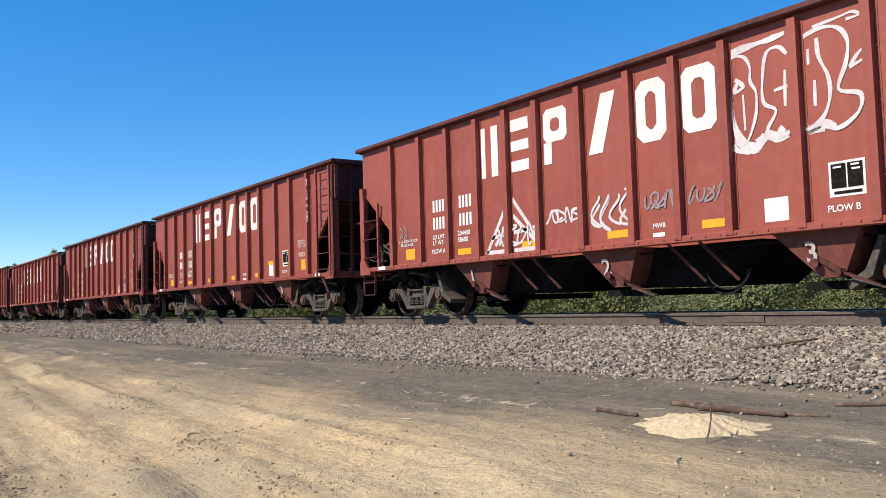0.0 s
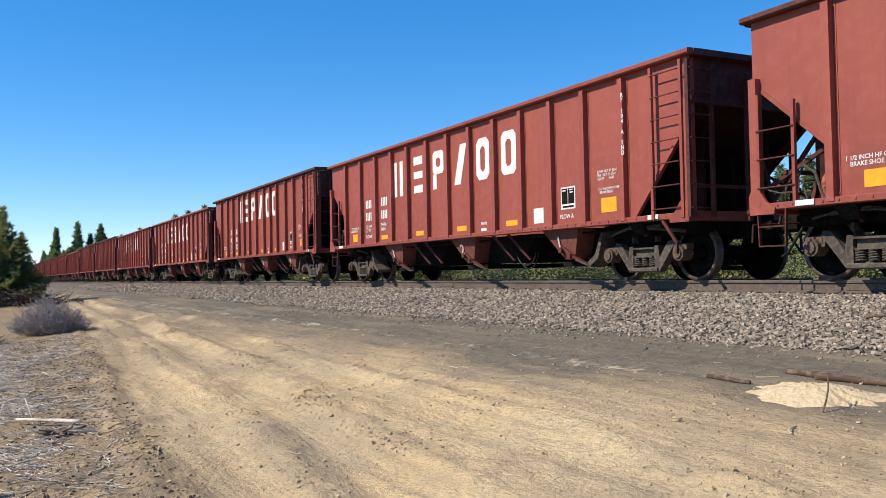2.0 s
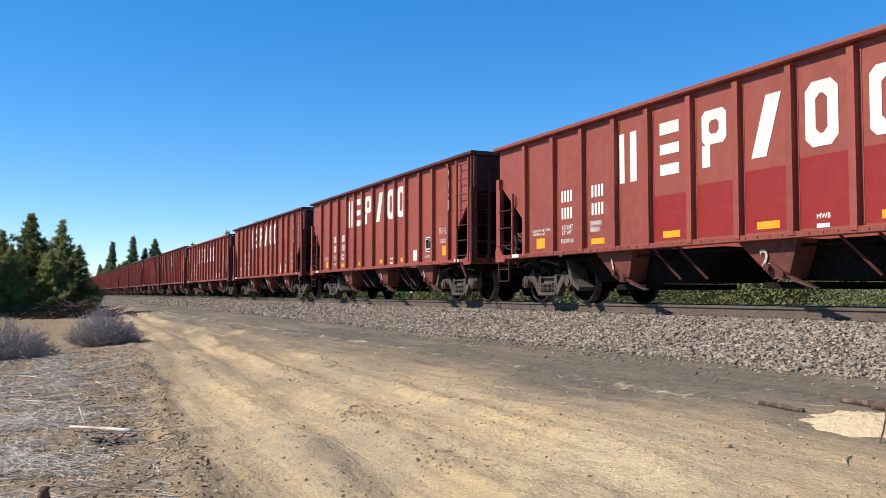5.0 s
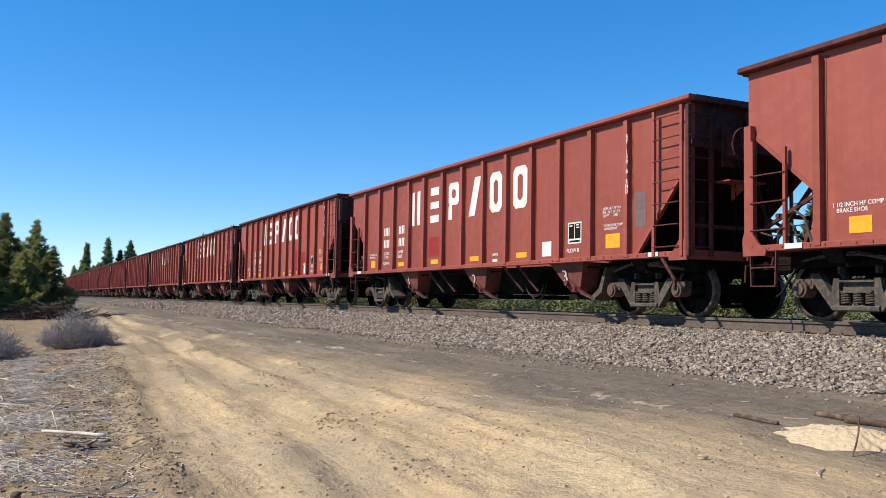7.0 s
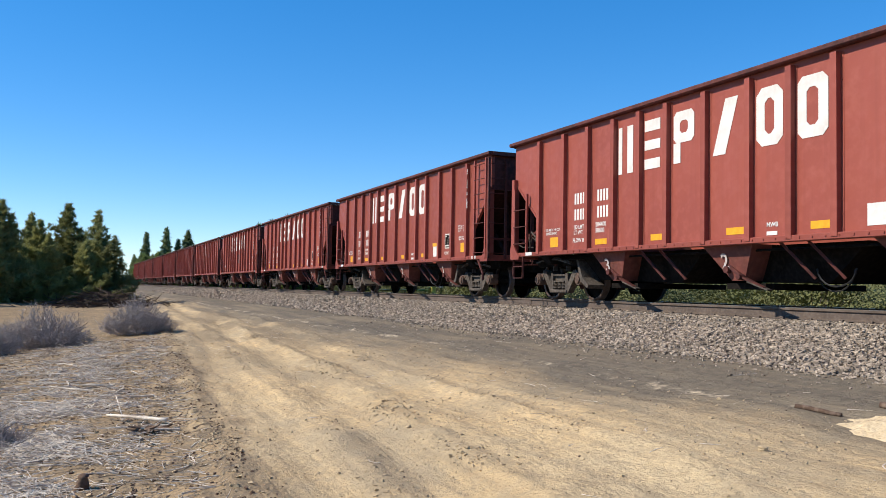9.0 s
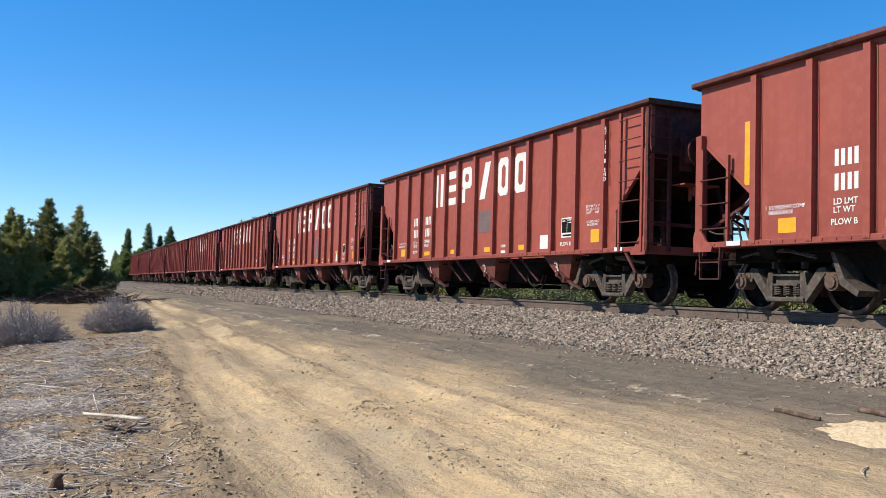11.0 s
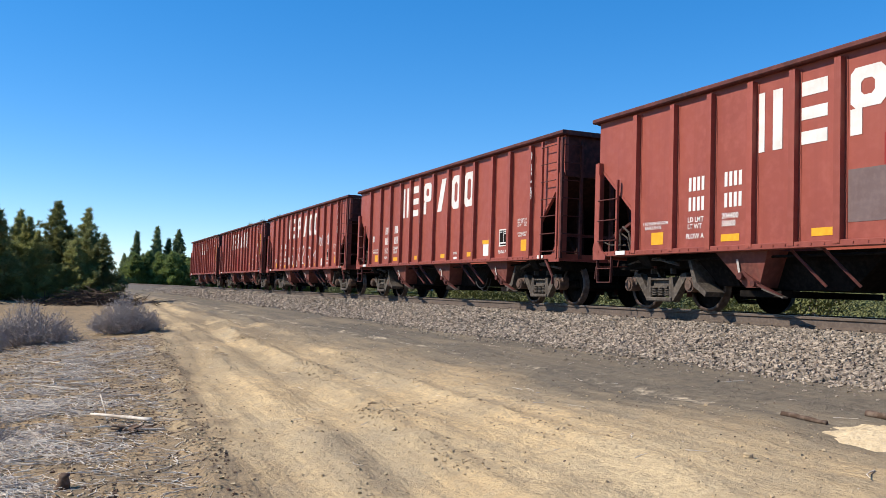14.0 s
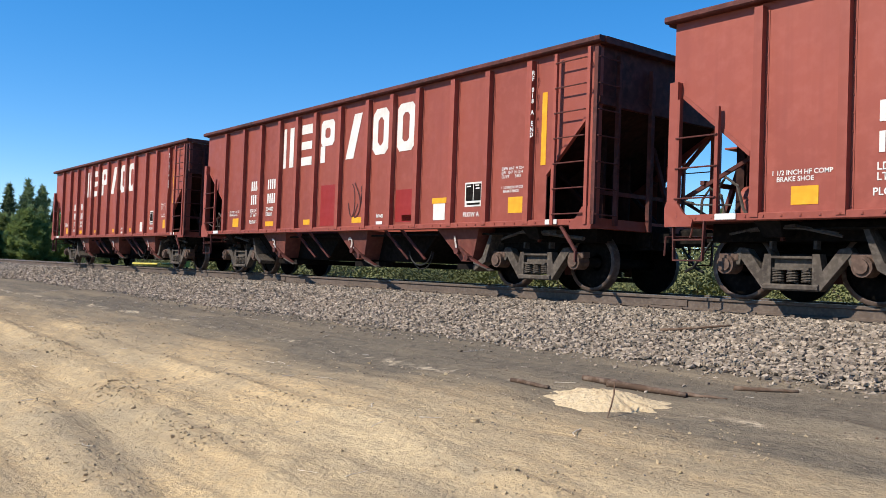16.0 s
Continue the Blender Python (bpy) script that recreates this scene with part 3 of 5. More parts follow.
        part("air_hose", hose, HOSE, car, "black rubber brake hose", at=turn)
        cut = Shape().rod((-0.08, -1.5, 0.80), (-0.10, -0.2, 0.86), 0.014, 6).rod((-0.08, -1.5, 0.80), (-0.08, -1.52, 0.55), 0.014, 6)
        cut.rod((-0.05, -1.0, 0.82), (0.0, -1.0, 1.0), 0.014, 6)
        part("uncoupling_lever", cut, RED_DARK, car, at=turn)
        step = Shape().bar((0.10, -1.58, 1.0), (0.12, -1.58, 0.48), 0.02, 0.05, (0, 1, 0)).bar((0.58, -1.58, 1.0), (0.56, -1.58, 0.48), 0.02, 0.05, (0, 1, 0)).bar((0.12, -1.58, 0.49), (0.56, -1.58, 0.49), 0.06, 0.02)
        step.bar((0.11, -1.58, 0.76), (0.57, -1.58, 0.76), 0.05, 0.02)
        part("sill_step", step, RED_DARK, car, "steel stirrup step", at=turn)
        # added black box closes the gap over the truck, in place of its shade
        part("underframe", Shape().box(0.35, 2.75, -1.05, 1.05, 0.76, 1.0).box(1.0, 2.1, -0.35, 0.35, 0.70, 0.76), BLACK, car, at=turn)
    # side ladders: full height by one corner, short by the other
    rung = Shape().rod((0, 0, 0), (0.62, 0, 0), 0.011, 6).rod((0, 0, 0), (0, 0.06, 0), 0.011, 6).rod((0.62, 0, 0), (0.62, 0.06, 0), 0.011, 6).mesh("rung", RED_DARK)
    end_rung = Shape().rod((0, 0, 0), (0, 0.46, 0), 0.011, 6).rod((0, 0, 0), (-0.05, 0, 0), 0.011, 6).rod((0, 0.46, 0), (-0.05, 0.46, 0), 0.011, 6).mesh("rung", RED_DARK)
    for s in (0, 1):
        turn = pose(0, 0, 0) if s == 0 else pose(L, 0, 0, 0, 0, 180)
        hi = part("ladder", Shape().box(L - 0.80, L - 0.74, NEAR - 0.03, NEAR + 0.02, 1.0, 3.62 + d).box(L - 0.12, L - 0.06, NEAR - 0.03, NEAR + 0.02, 1.0, 3.62 + d), RED, car, "steel grab iron ladder", at=turn)
        for i in range(7):
            part("rung", rung, RED_DARK, hi, at=pose(L - 0.76, NEAR - 0.035, 1.16 + i * (0.385 + d / 6.5)))
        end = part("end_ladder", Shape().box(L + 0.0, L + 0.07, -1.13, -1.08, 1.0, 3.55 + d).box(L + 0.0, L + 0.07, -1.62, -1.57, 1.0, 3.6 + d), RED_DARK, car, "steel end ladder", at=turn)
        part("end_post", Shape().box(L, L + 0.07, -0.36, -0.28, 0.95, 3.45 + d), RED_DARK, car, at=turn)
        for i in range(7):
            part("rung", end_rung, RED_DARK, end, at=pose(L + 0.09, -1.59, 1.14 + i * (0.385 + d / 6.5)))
        low = part("short_ladder", Shape().box(0.715, 0.765, NEAR + 0.0, NEAR + 0.05, 1.05, 2.46).box(0.13, 0.17, NEAR, NEAR + 0.05, 1.05, 2.62), RED, car, "short steel grab iron ladder", at=turn)
        for i in range(3):
            part("rung", rung, RED_DARK, low, at=pose(0.13, NEAR - 0.01, 1.30 + i * 0.40))
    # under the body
    # sill and doors are black to paint in the shade below the body
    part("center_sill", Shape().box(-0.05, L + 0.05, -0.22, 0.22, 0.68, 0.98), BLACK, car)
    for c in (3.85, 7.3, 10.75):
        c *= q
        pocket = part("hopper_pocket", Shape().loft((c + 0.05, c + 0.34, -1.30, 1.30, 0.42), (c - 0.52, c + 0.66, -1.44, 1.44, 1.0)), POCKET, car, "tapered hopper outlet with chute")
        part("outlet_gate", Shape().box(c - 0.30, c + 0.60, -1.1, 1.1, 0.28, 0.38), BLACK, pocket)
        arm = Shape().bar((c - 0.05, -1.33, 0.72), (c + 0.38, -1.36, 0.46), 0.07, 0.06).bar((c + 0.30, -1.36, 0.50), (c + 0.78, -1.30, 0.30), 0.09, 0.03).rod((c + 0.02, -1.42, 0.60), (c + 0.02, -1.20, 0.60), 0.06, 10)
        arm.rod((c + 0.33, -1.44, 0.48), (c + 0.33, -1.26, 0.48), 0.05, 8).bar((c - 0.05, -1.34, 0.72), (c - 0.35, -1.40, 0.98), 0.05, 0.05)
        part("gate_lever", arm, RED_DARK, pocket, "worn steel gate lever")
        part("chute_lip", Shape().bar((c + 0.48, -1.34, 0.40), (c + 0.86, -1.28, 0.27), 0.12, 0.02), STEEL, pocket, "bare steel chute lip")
        # simple body added where it is dark beside the pocket, shade in its black
        part("discharge_door", Shape().loft((c + 0.15, c + 1.75, -0.92, 0.92, 0.40), (c + 0.4, c + 2.5, -1.02, 1.02, 0.99)), BLACK, pocket, "sloping discharge door coloured black for the underbody shade")
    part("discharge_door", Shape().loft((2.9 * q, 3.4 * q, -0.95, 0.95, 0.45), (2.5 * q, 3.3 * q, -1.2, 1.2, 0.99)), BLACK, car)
    for c in (4.9, 5.5, 8.5, 9.05):
        part("strut", Shape().bar((c * q, -1.38, 1.0), (c * q + 0.40, -1.08, 0.45), 0.10, 0.04), RED_DARK, car)
    for x, g in ((1.55, 1), (L - 1.55, -1)):
        # brake rigging over the truck
        part("brake_rod", tube([Vector((x - g * 0.75, -1.34, 0.84)), Vector((x - g * 0.3, -1.36, 0.92)), Vector((x + g * 0.25, -1.36, 0.90)), Vector((x + g * 0.7, -1.30, 0.80))], 0.018), STEEL, car, "dusty bent brake rod")
        part("brake_lever", Shape().bar((x - g * 0.5, -1.30, 0.88), (x + g * 0.15, -1.32, 0.94), 0.09, 0.03).bar((x + g * 0.1, -1.30, 0.94), (x + g * 0.62, -1.26, 0.84), 0.07, 0.03), STEEL, car, "dusty steel brake lever")
        part("brake_hanger", Shape().bar((x - g * 0.15, -1.2, 1.0), (x - g * 0.1, -1.2, 0.76), 0.05, 0.04), RED_DARK, car)
    part("air_pipe", tube([Vector((0.66, -1.44, 1.06)), Vector((0.70, -1.48, 1.42)), Vector((0.82, -1.5, 1.56)), Vector((0.98, -1.48, 1.44)), Vector((1.04, -1.44, 1.16)), Vector((1.10, -1.44, 1.07))], 0.021, 6), STEEL, car, "pale bent air pipe with fittings")
    part("release_rod", tube([Vector((0.12, -1.48, 1.30)), Vector((0.4, -1.50, 1.22)), Vector((0.9, -1.48, 1.20))], 0.012, 5), STEEL, car)
    part("slack_adjuster", Shape().rod((L - 1.15, -1.2, 0.88), (L - 0.35, -1.35, 0.80), 0.03, 8).box(L - 1.55, L - 0.95, -1.34, -1.14, 0.86, 0.95, c=0.02), STEEL, car, "dusty steel brake cylinder arm")
    part("step_brace", Shape().bar((L - 0.62, -1.57, 0.98), (L - 0.30, -1.57, 0.60), 0.03, 0.05).bar((L - 0.30, -1.57, 0.60), (L - 0.30, -1.57, 0.44), 0.03, 0.05), RED_DARK, car)
    part("air_reservoir", Shape().rod((0.78, -0.95, 1.32), (1.32, -0.95, 1.32), 0.17, 14), RED, car, "red cylindrical air reservoir")
    part("brake_valve", Shape().box(0.95, 1.2, -1.35, -1.1, 1.08, 1.28, c=0.03), RED, car, "red brake valve body")
    part("brake_pipe", tube([Vector((0.25, -1.2, 1.04)), Vector((0.30, -1.25, 1.30)), Vector((0.42, -1.25, 1.46)), Vector((0.56, -1.2, 1.36)), Vector((0.60, -1.15, 1.06))], 0.02), STEEL, car, "pale bent air pipe")
    pipe = Shape().rod((1.4, -1.30, 0.90), (L - 1.4, -1.30, 0.90), 0.02, 6)
    part("brake_pipe", pipe, BLACK, car)
    for off in (0.0, 0.18):
        pts = [Vector((9.1 * q + off + 0.36 * math.sin(a), -0.9 - off, 0.62 - (0.36 - off * 0.4) * math.cos(a))) for a in np.linspace(-1.5, 1.5, 11)]
        part("hanging_hose", tube(pts, 0.014), HOSE, car, "looped black hose")
    for x, g in ((2.75, 1), (L - 2.75, -1)):
        pl = Shape().slab([(x - g * 0.28, 0.92), (x - g * 0.22, 0.92), (x - g * 0.02, 0.50), (x + g * 0.22, 0.34), (x + g * 0.18, 0.26), (x - g * 0.10, 0.42)][::g], -1.30, -0.9)
        part("plow_plate", pl, STEEL, car, "bent steel ballast plow plate")
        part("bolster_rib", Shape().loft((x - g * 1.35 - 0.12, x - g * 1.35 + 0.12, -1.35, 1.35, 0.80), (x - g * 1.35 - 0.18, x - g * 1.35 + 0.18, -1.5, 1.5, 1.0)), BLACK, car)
    build_truck(car, 1.55)
    build_truck(car, L - 1.55)
    return car


def hand_brake(car, x, far):
    """The brake wheel, its housing, the chain and the bracket at the brake end of a car."""
    g = 1 if far else -1
    y = -0.62 if far else 0.62
    at = pose(x, y, 0, 0, 0, 0 if far else 180)
    box = part("brake_housing", Shape().box(0.02, 0.20, -0.16, 0.16, 2.62, 3.05, c=0.04).box(0.0, 0.05, -0.24, 0.24, 2.50, 3.16), RED_DARK, car, "oxide red hand brake housing", at=at)
    wheel = tube([Vector((0.29, 0.27 * math.cos(a), 2.84 + 0.27 * math.sin(a))) for a in np.linspace(0, 6.2832, 19)], 0.017, 6)
    for a in (0.4, 1.97, 3.54, 5.11):
        wheel.rod((0.24, 0, 2.84), (0.29, 0.27 * math.cos(a), 2.84 + 0.27 * math.sin(a)), 0.014, 5)
    part("brake_wheel", wheel, RED_DARK, box, "spoked iron hand brake wheel")
    chain = Shape()
    for i in range(15):
        z = 2.60 - i * 0.075
        chain.box(0.09, 0.115, -0.022 if i % 2 else -0.008, 0.022 if i % 2 else 0.008, z - 0.085, z)
    part("brake_chain", chain, BLACK, box, "hanging iron brake chain")
    part("brake_bracket", Shape().slab([(0.0, 1.95), (0.34, 2.16), (0.34, 2.21), (0.0, 2.21)], -0.02, 0.02).box(0.0, 0.36, -0.40, 0.40, 2.21, 2.235), RED, car, "steel bracket and step below the brake wheel", at=at)
    part("brake_post", Shape().box(0.0, 0.09, 0.26, 0.36, 0.95, 3.45), RED_DARK, car, at=at)


# ---- lettering ----
fonts = {}


def writing(car, text, x, z, size, material=None, name="stencil", tilt=90.0, y=None, centre=False, at=None, vertical=False):
    key = (text, size, centre, vertical, material)
    if key not in fonts:
        cu = bpy.data.curves.new(name, "FONT")
        cu.body = "\n".join(text) if vertical else text
        cu.size = size
        cu.space_line = 0.86 if vertical else 0.95
        cu.offset = size * 0.018
        cu.resolution_u = 3
        cu.align_x = "CENTER" if centre else "LEFT"
        cu.materials.append(material or WHITE)
        fonts[key] = cu
    ob = new(name, fonts[key])
    ob.parent = car
    ob.matrix_basis = at if at is not None else pose(x, SHEET - 0.006 if y is None else y, z, tilt, 0, 0)
    return ob


plates = {}


def panel(car, name, x, z, w, h, material, y=None, label=""):
    key = (name, round(w, 3), round(h, 3), material.name)
    if key not in plates:
        plates[key] = Shape().box(0, w, -0.004, 0, 0, h).mesh(name, material)
    return part(name, plates[key], material, car, label, at=pose(x, SHEET - 0.001 if y is None else y, z))


def ring(x0, x1, z0, z1, t, c):
    """A frame with cut corners."""
    def rim(a, b, d, e, k):
        return [(a + k, d), (b - k, d), (b, d + k), (b, e - k), (b - k, e), (a + k, e), (a, e - k), (a, d + k)]
    o, i = rim(x0, x1, z0, z1, c), rim(x0 + t, x1 - t, z0 + t, z1 - t, c * 0.6)
    vs = [(x, y, z) for y in (-0.004, 0.0) for x, z in o + i]
    fs = []
    for k in range(8):
        n = (k + 1) % 8
        fs += [(k, n, 8 + n, 8 + k), (16 + n, 16 + k, 24 + k, 24 + n), (k + 16, n + 16, n, k), (8 + k, 8 + n, 24 + n, 24 + k)]
    return Shape().add(vs, fs)


def big_marks():
    """Six tall plain white shapes, in order from the car's one end."""
    h = 0.92
    two = Shape().box(0, 0.19, -0.004, 0, 0, h).box(0.36, 0.55, -0.004, 0, 0, h)
    three = Shape().box(0, 0.50, -0.004, 0, 0, 0.19).box(0, 0.50, -0.004, 0, 0.36, 0.54).box(0, 0.50, -0.004, 0, 0.71, h)
    block = ring(0, 0.56, 0.36, h, 0.17, 0.08)
    block.box(0, 0.19, -0.004, 0, 0, 0.36)
    slash = Shape().slab([(0.0, 0), (0.30, 0), (0.60, h), (0.30, h)], -0.004, 0)
    oval = ring(0, 0.56, 0, h, 0.18, 0.12)
    oval2 = ring(0, 0.58, 0, h, 0.18, 0.10)
    return [s.mesh("marking", WHITE) for s in (two, three, block, slash, oval, oval2)]


MARKS = big_marks()
MARK_X = {SHORT_BODY: (4.30, 5.19, 6.08, 7.12, 8.13, 8.97), LONG_BODY: (4.62, 5.82, 6.88, 7.96, 8.99, 10.04)}


def squiggle(car, seed, x0, x1, z0, z1, strokes, r, material, fat=0.0):
    """Loose sprayed strokes: bands that lie on the steel."""
    rnd = random.Random(seed)
    for k in range(strokes):
        s = Shape()
        w = (x1 - x0) / strokes
        cx, cz = x0 + w * (k + 0.5), (z0 + z1) / 2
        a0, n = rnd.uniform(0, 6.28), rnd.choice((20, 26))
        ax, az = w * rnd.uniform(0.38, 0.6), (z1 - z0) / 2 * rnd.uniform(0.75, 1.0)
        px, pz = rnd.choice((1, 2, 3)), rnd.choice((1, 1, 2))
        pts = [Vector((cx + ax * math.sin(a0 + px * t * 0.55), 0, cz + az * math.cos(a0 * 0.6 + pz * t * 0.6))) for t in np.linspace(0, 7.5, n * 2)]
        for a, b in zip(pts, pts[1:]):
            d = (b - a)
            if d.length < 1e-4:
                continue
            d.normalize()
            side = Vector((-d.z, 0, d.x)) * r * rnd.uniform(0.85, 1.15)
            a2, b2 = a - d * r * 0.5, b + d * r * 0.5
            lift = -0.0002 * len(s.v) / 8
            s.add([p + Vector((0, yy, 0)) for yy in (lift, lift - 0.003) for p in (a2 - side, b2 - side, b2 + side, a2 + side)],
                  [(4, 5, 6, 7), (0, 1, 5, 4), (1, 2, 6, 5), (2, 3, 7, 6), (3, 0, 4, 7)])
        part("sprayed_stroke", s, material, car, at=pose(0, SHEET - 0.003 - 0.001 * (k % 3), 0))


def bubble(car, pts, r, material):
    """One sprayed line that bends smoothly through a few places on the side."""
    s = Shape()
    q = [Vector((x, 0, z)) for x, z in pts]
    q = [q[0] * 2 - q[1]] + q + [q[-1] * 2 - q[-2]]
    way = []
    for i in range(1, len(q) - 2):
        for k in range(5):
            t = k / 5
            way.append(0.5 * (2 * q[i] + (q[i + 1] - q[i - 1]) * t + (2 * q[i - 1] - 5 * q[i] + 4 * q[i + 1] - q[i + 2]) * t * t + (3 * q[i] - q[i - 1] - 3 * q[i + 1] + q[i + 2]) * t ** 3))
    way.append(q[-2])
    for i, (a, b) in enumerate(zip(way, way[1:])):
        d = (b - a).normalized()
        side = Vector((-d.z, 0, d.x)) * r * (1 + 0.25 * math.sin(i * 0.7))
        a2, b2, lift = a - d * r * 0.4, b + d * r * 0.4, -0.00015 * i
        s.add([p + Vector((0, yy, 0)) for yy in (lift, lift - 0.003) for p in (a2 - side, b2 - side, b2 + side, a2 + side)],
              [(4, 5, 6, 7), (0, 1, 5, 4), (1, 2, 6, 5), (2, 3, 7, 6), (3, 0, 4, 7)])
    part("sprayed_stroke", s, material, car, at=pose(0, SHEET - 0.003, 0))


SPECKLE = surface("worn_stencil_paint", (0.62, 0.56, 0.52), (0.45, 0.33, 0.29), (0.72, 0.68, 0.64), 0.65, 26, 4, 0.05)
SPRAY = surface("sprayed_white_paint", (0.70, 0.66, 0.66), (0.55, 0.45, 0.44), (0.78, 0.76, 0.75), 0.6, 16, 3, 0.05)
SPRAY_GREY = surface("sprayed_grey_paint", (0.33, 0.26, 0.27), (0.25, 0.16, 0.16), (0.4, 0.34, 0.35), 0.6, 16, 3, 0.05)
SPRAY_DARK = surface("sprayed_dark_paint", (0.10, 0.03, 0.028), (0.08, 0.025, 0.02), (0.14, 0.05, 0.04), 0.6, 16, 3, 0.05)


# places along the side: code columns, brake notes, plow letters, reflectors, tag, plate, clearance notes, end letters
SPOTS = {SHORT_BODY: dict(codes=(2.74, 3.62), rows=(2.05, 1.71), shoe=1.46, limits=(2.72, 3.56), reflectors=((3.55, 0.42), (5.42, 0.40), (7.45, 0.42), (9.22, 0.42)), first=1.72, tag=10.20,
                          plate=11.09, clear=12.05, big=12.20, end=12.80, mwb=8.35, mark_z=2.50),
         LONG_BODY: dict(codes=(2.66, 3.74), rows=(2.08, 1.73), shoe=1.46, limits=(2.68, 3.68), reflectors=((3.72, 0.44), (5.88, 0.44), (8.05, 0.44), (10.18, 0.44)), first=1.66, tag=11.22,
                         plate=12.15, clear=13.30, big=13.36, end=14.10, mwb=9.15, mark_z=2.24)}


def letter_car(car, L, order, plow, rf, d):
    """The stencils, plates and reflectors that every car carries."""
    q, at = L / SHORT_BODY, SPOTS[L]
    for me, x in zip(MARKS, MARK_X[L]):
        part("marking", me, WHITE, car, at=pose(x, SHEET - 0.003, at["mark_z"]))
    # owner's code and number: plain bars
    for col in at["codes"]:
        for row in at["rows"]:
            for k in range(4):
                panel(car, "code_bar", col + 0.108 * k, row, 0.066, 0.235, WHITE)
    writing(car, "LD LMT\nLT WT", at["limits"][0], 1.52, 0.12)
    writing(car, "204400\n58600", at["limits"][1], 1.53, 0.13)
    writing(car, "PLOW " + plow[0], at["limits"][0] - 0.04, 1.24, 0.12)
    writing(car, "PLOW " + plow[1], at["plate"] - 0.04, 1.19, 0.112)
    writing(car, "1 1/2 INCH HF COMP\n   BRAKE SHOE", at["shoe"], 1.53, 0.082)
    writing(car, "1 1/2 INCH HF COMP\n   BRAKE SHOE", at["clear"] - 0.03, 1.62, 0.064)
    writing(car, "EXW 10-7  H 12-4\nEW  10-7  H 12-4\nCU FT       3433", at["clear"] - 0.03, 1.93, 0.069)
    writing(car, "MWB", at["mwb"], 1.24, 0.10)
    writing(car, "RF " + rf, at["end"], 3.38 + d * 1.6, 0.104, y=NEAR - 0.004, centre=True, vertical=True)
    panel(car, "reflector", at["first"], 1.17, 0.34, 0.22, YELLOW)
    panel(car, "reflector", at["big"], 1.22, 0.42, 0.26, YELLOW)
    for x, w in at["reflectors"]:
        panel(car, "reflector", x, 1.16, w, 0.115, YELLOW)
    panel(car, "paper_tag", at["tag"], 1.15, 0.34, 0.30, WHITE, label="torn white paper tag")
    if car.name[-1] in "0258":
        panel(car, "reflector", at["tag"] - 0.04, 1.45, 0.42, 0.10, YELLOW, SHEET - 0.006)
    panel(car, "sill_tag", at["mwb"], 1.11, 0.22, 0.06, WHITE)
    panel(car, "sill_tag", L - 0.92, 1.01, 0.25, 0.075, WHITE, NEAR - 0.001)
    panel(car, "sill_tag", 0.75, 1.01, 0.30, 0.075, WHITE, NEAR - 0.001)
    box = part("test_plate", Shape().box(0, 0.45, -0.004, 0, 0, 0.42), WHITE, car, "white framed black inspection plate", at=pose(at["plate"], SHEET - 0.002, 1.36))
    for x, w in ((0.03, 0.185), (0.235, 0.185)):
        part("test_field", Shape().box(x, x + w, -0.003, 0, 0.10, 0.39), BLACK, box, at=pose(0, -0.005, 0))
    panel(car, "plate_line", at["plate"] + 0.06, 1.39, 0.34, 0.035, BLACK, SHEET - 0.007)
    for x, z in ((0.06, 1.70), (0.28, 1.71), (0.29, 1.66)):
        panel(car, "plate_line", at["plate"] + x, z, 0.10, 0.022, WHITE, SHEET - 0.011)
    for c, n in zip((3.85, 7.3, 10.75), order):
        writing(car, n, 0, 0, 0.36, name="bay_number", at=pose(c * q - 0.10, -1.378, 0.62, 102.7, 0, 0), material=SPECKLE)


# ---- the train ----
SPEED, START, SHORT, LONG = 19.282, -16.86, 15.429, 16.843
LONG_CARS = (3, 5, 6, 9)
PLAIN = "oxide red open hopper car with tall white markings"
NOTES = {
    0: "oxide red hopper car with white graffiti along its side",
    4: "oxide red hopper car with clean side and white markings",
    5: "long oxide red hopper car with a small white tag",
    6: "long oxide red hopper car with bright red repainted patches",
    9: "long oxide red hopper car with a small bright red patch",
    10: "oxide red hopper car with a vertical yellow strip at one end",
    13: "oxide red hopper car with a yellow strip beside the slope end",
    14: "oxide red hopper car with a grey overpainted square",
    17: "oxide red hopper car with grey and red overpainted patches",
    19: "oxide red hopper car with looping white graffiti strokes",
    20: "oxide red hopper car with two red patches and a dark scrawl",
    21: "last oxide red hopper car at the end of the train",
}
RFS = {0: "017 B END", 1: "138 B END", 2: "006 A END", 3: "104 A END", 4: "099 B END", 5: "083 B END", 6: "128 B END", 9: "130 B END", 10: "100 A END", 11: "058 A END", 14: "135 B END", 15: "033 B END",
       16: "054 A END", 17: "042 B END", 18: "144 A END", 19: "025 A END", 20: "018 A END"}
short_car = build_car("hopper_car", SHORT_BODY, PLAIN)
long_car = build_car("hopper_car", LONG_BODY, PLAIN.replace("oxide", "long oxide"), -0.15)
train, place = [], 0.0
for k in range(22):
    if k:
        place -= LONG if k in LONG_CARS else SHORT
    src = long_car if k in LONG_CARS else short_car
    L = LONG_BODY if k in LONG_CARS else SHORT_BODY
    first = (k == 0) or (k == 3)
    car = src if first else copy_thing(src, pose(0, 0, 0))
    train.append([car, place, L])
for k, (car, offset, L) in enumerate(train):
    tagged(car, NOTES.get(k, ""))
    rf = RFS.get(k, "1%02d A END" % (3 * k % 60))
    flip = "B" in rf
    hand_brake(car, L if flip else 0.0, flip)
    letter_car(car, L, "123" if flip else "321", "AB" if flip else "BA", rf, -0.15 if k in LONG_CARS else 0.0)
    car.matrix_basis = pose(START + offset, TRACK, RAIL)


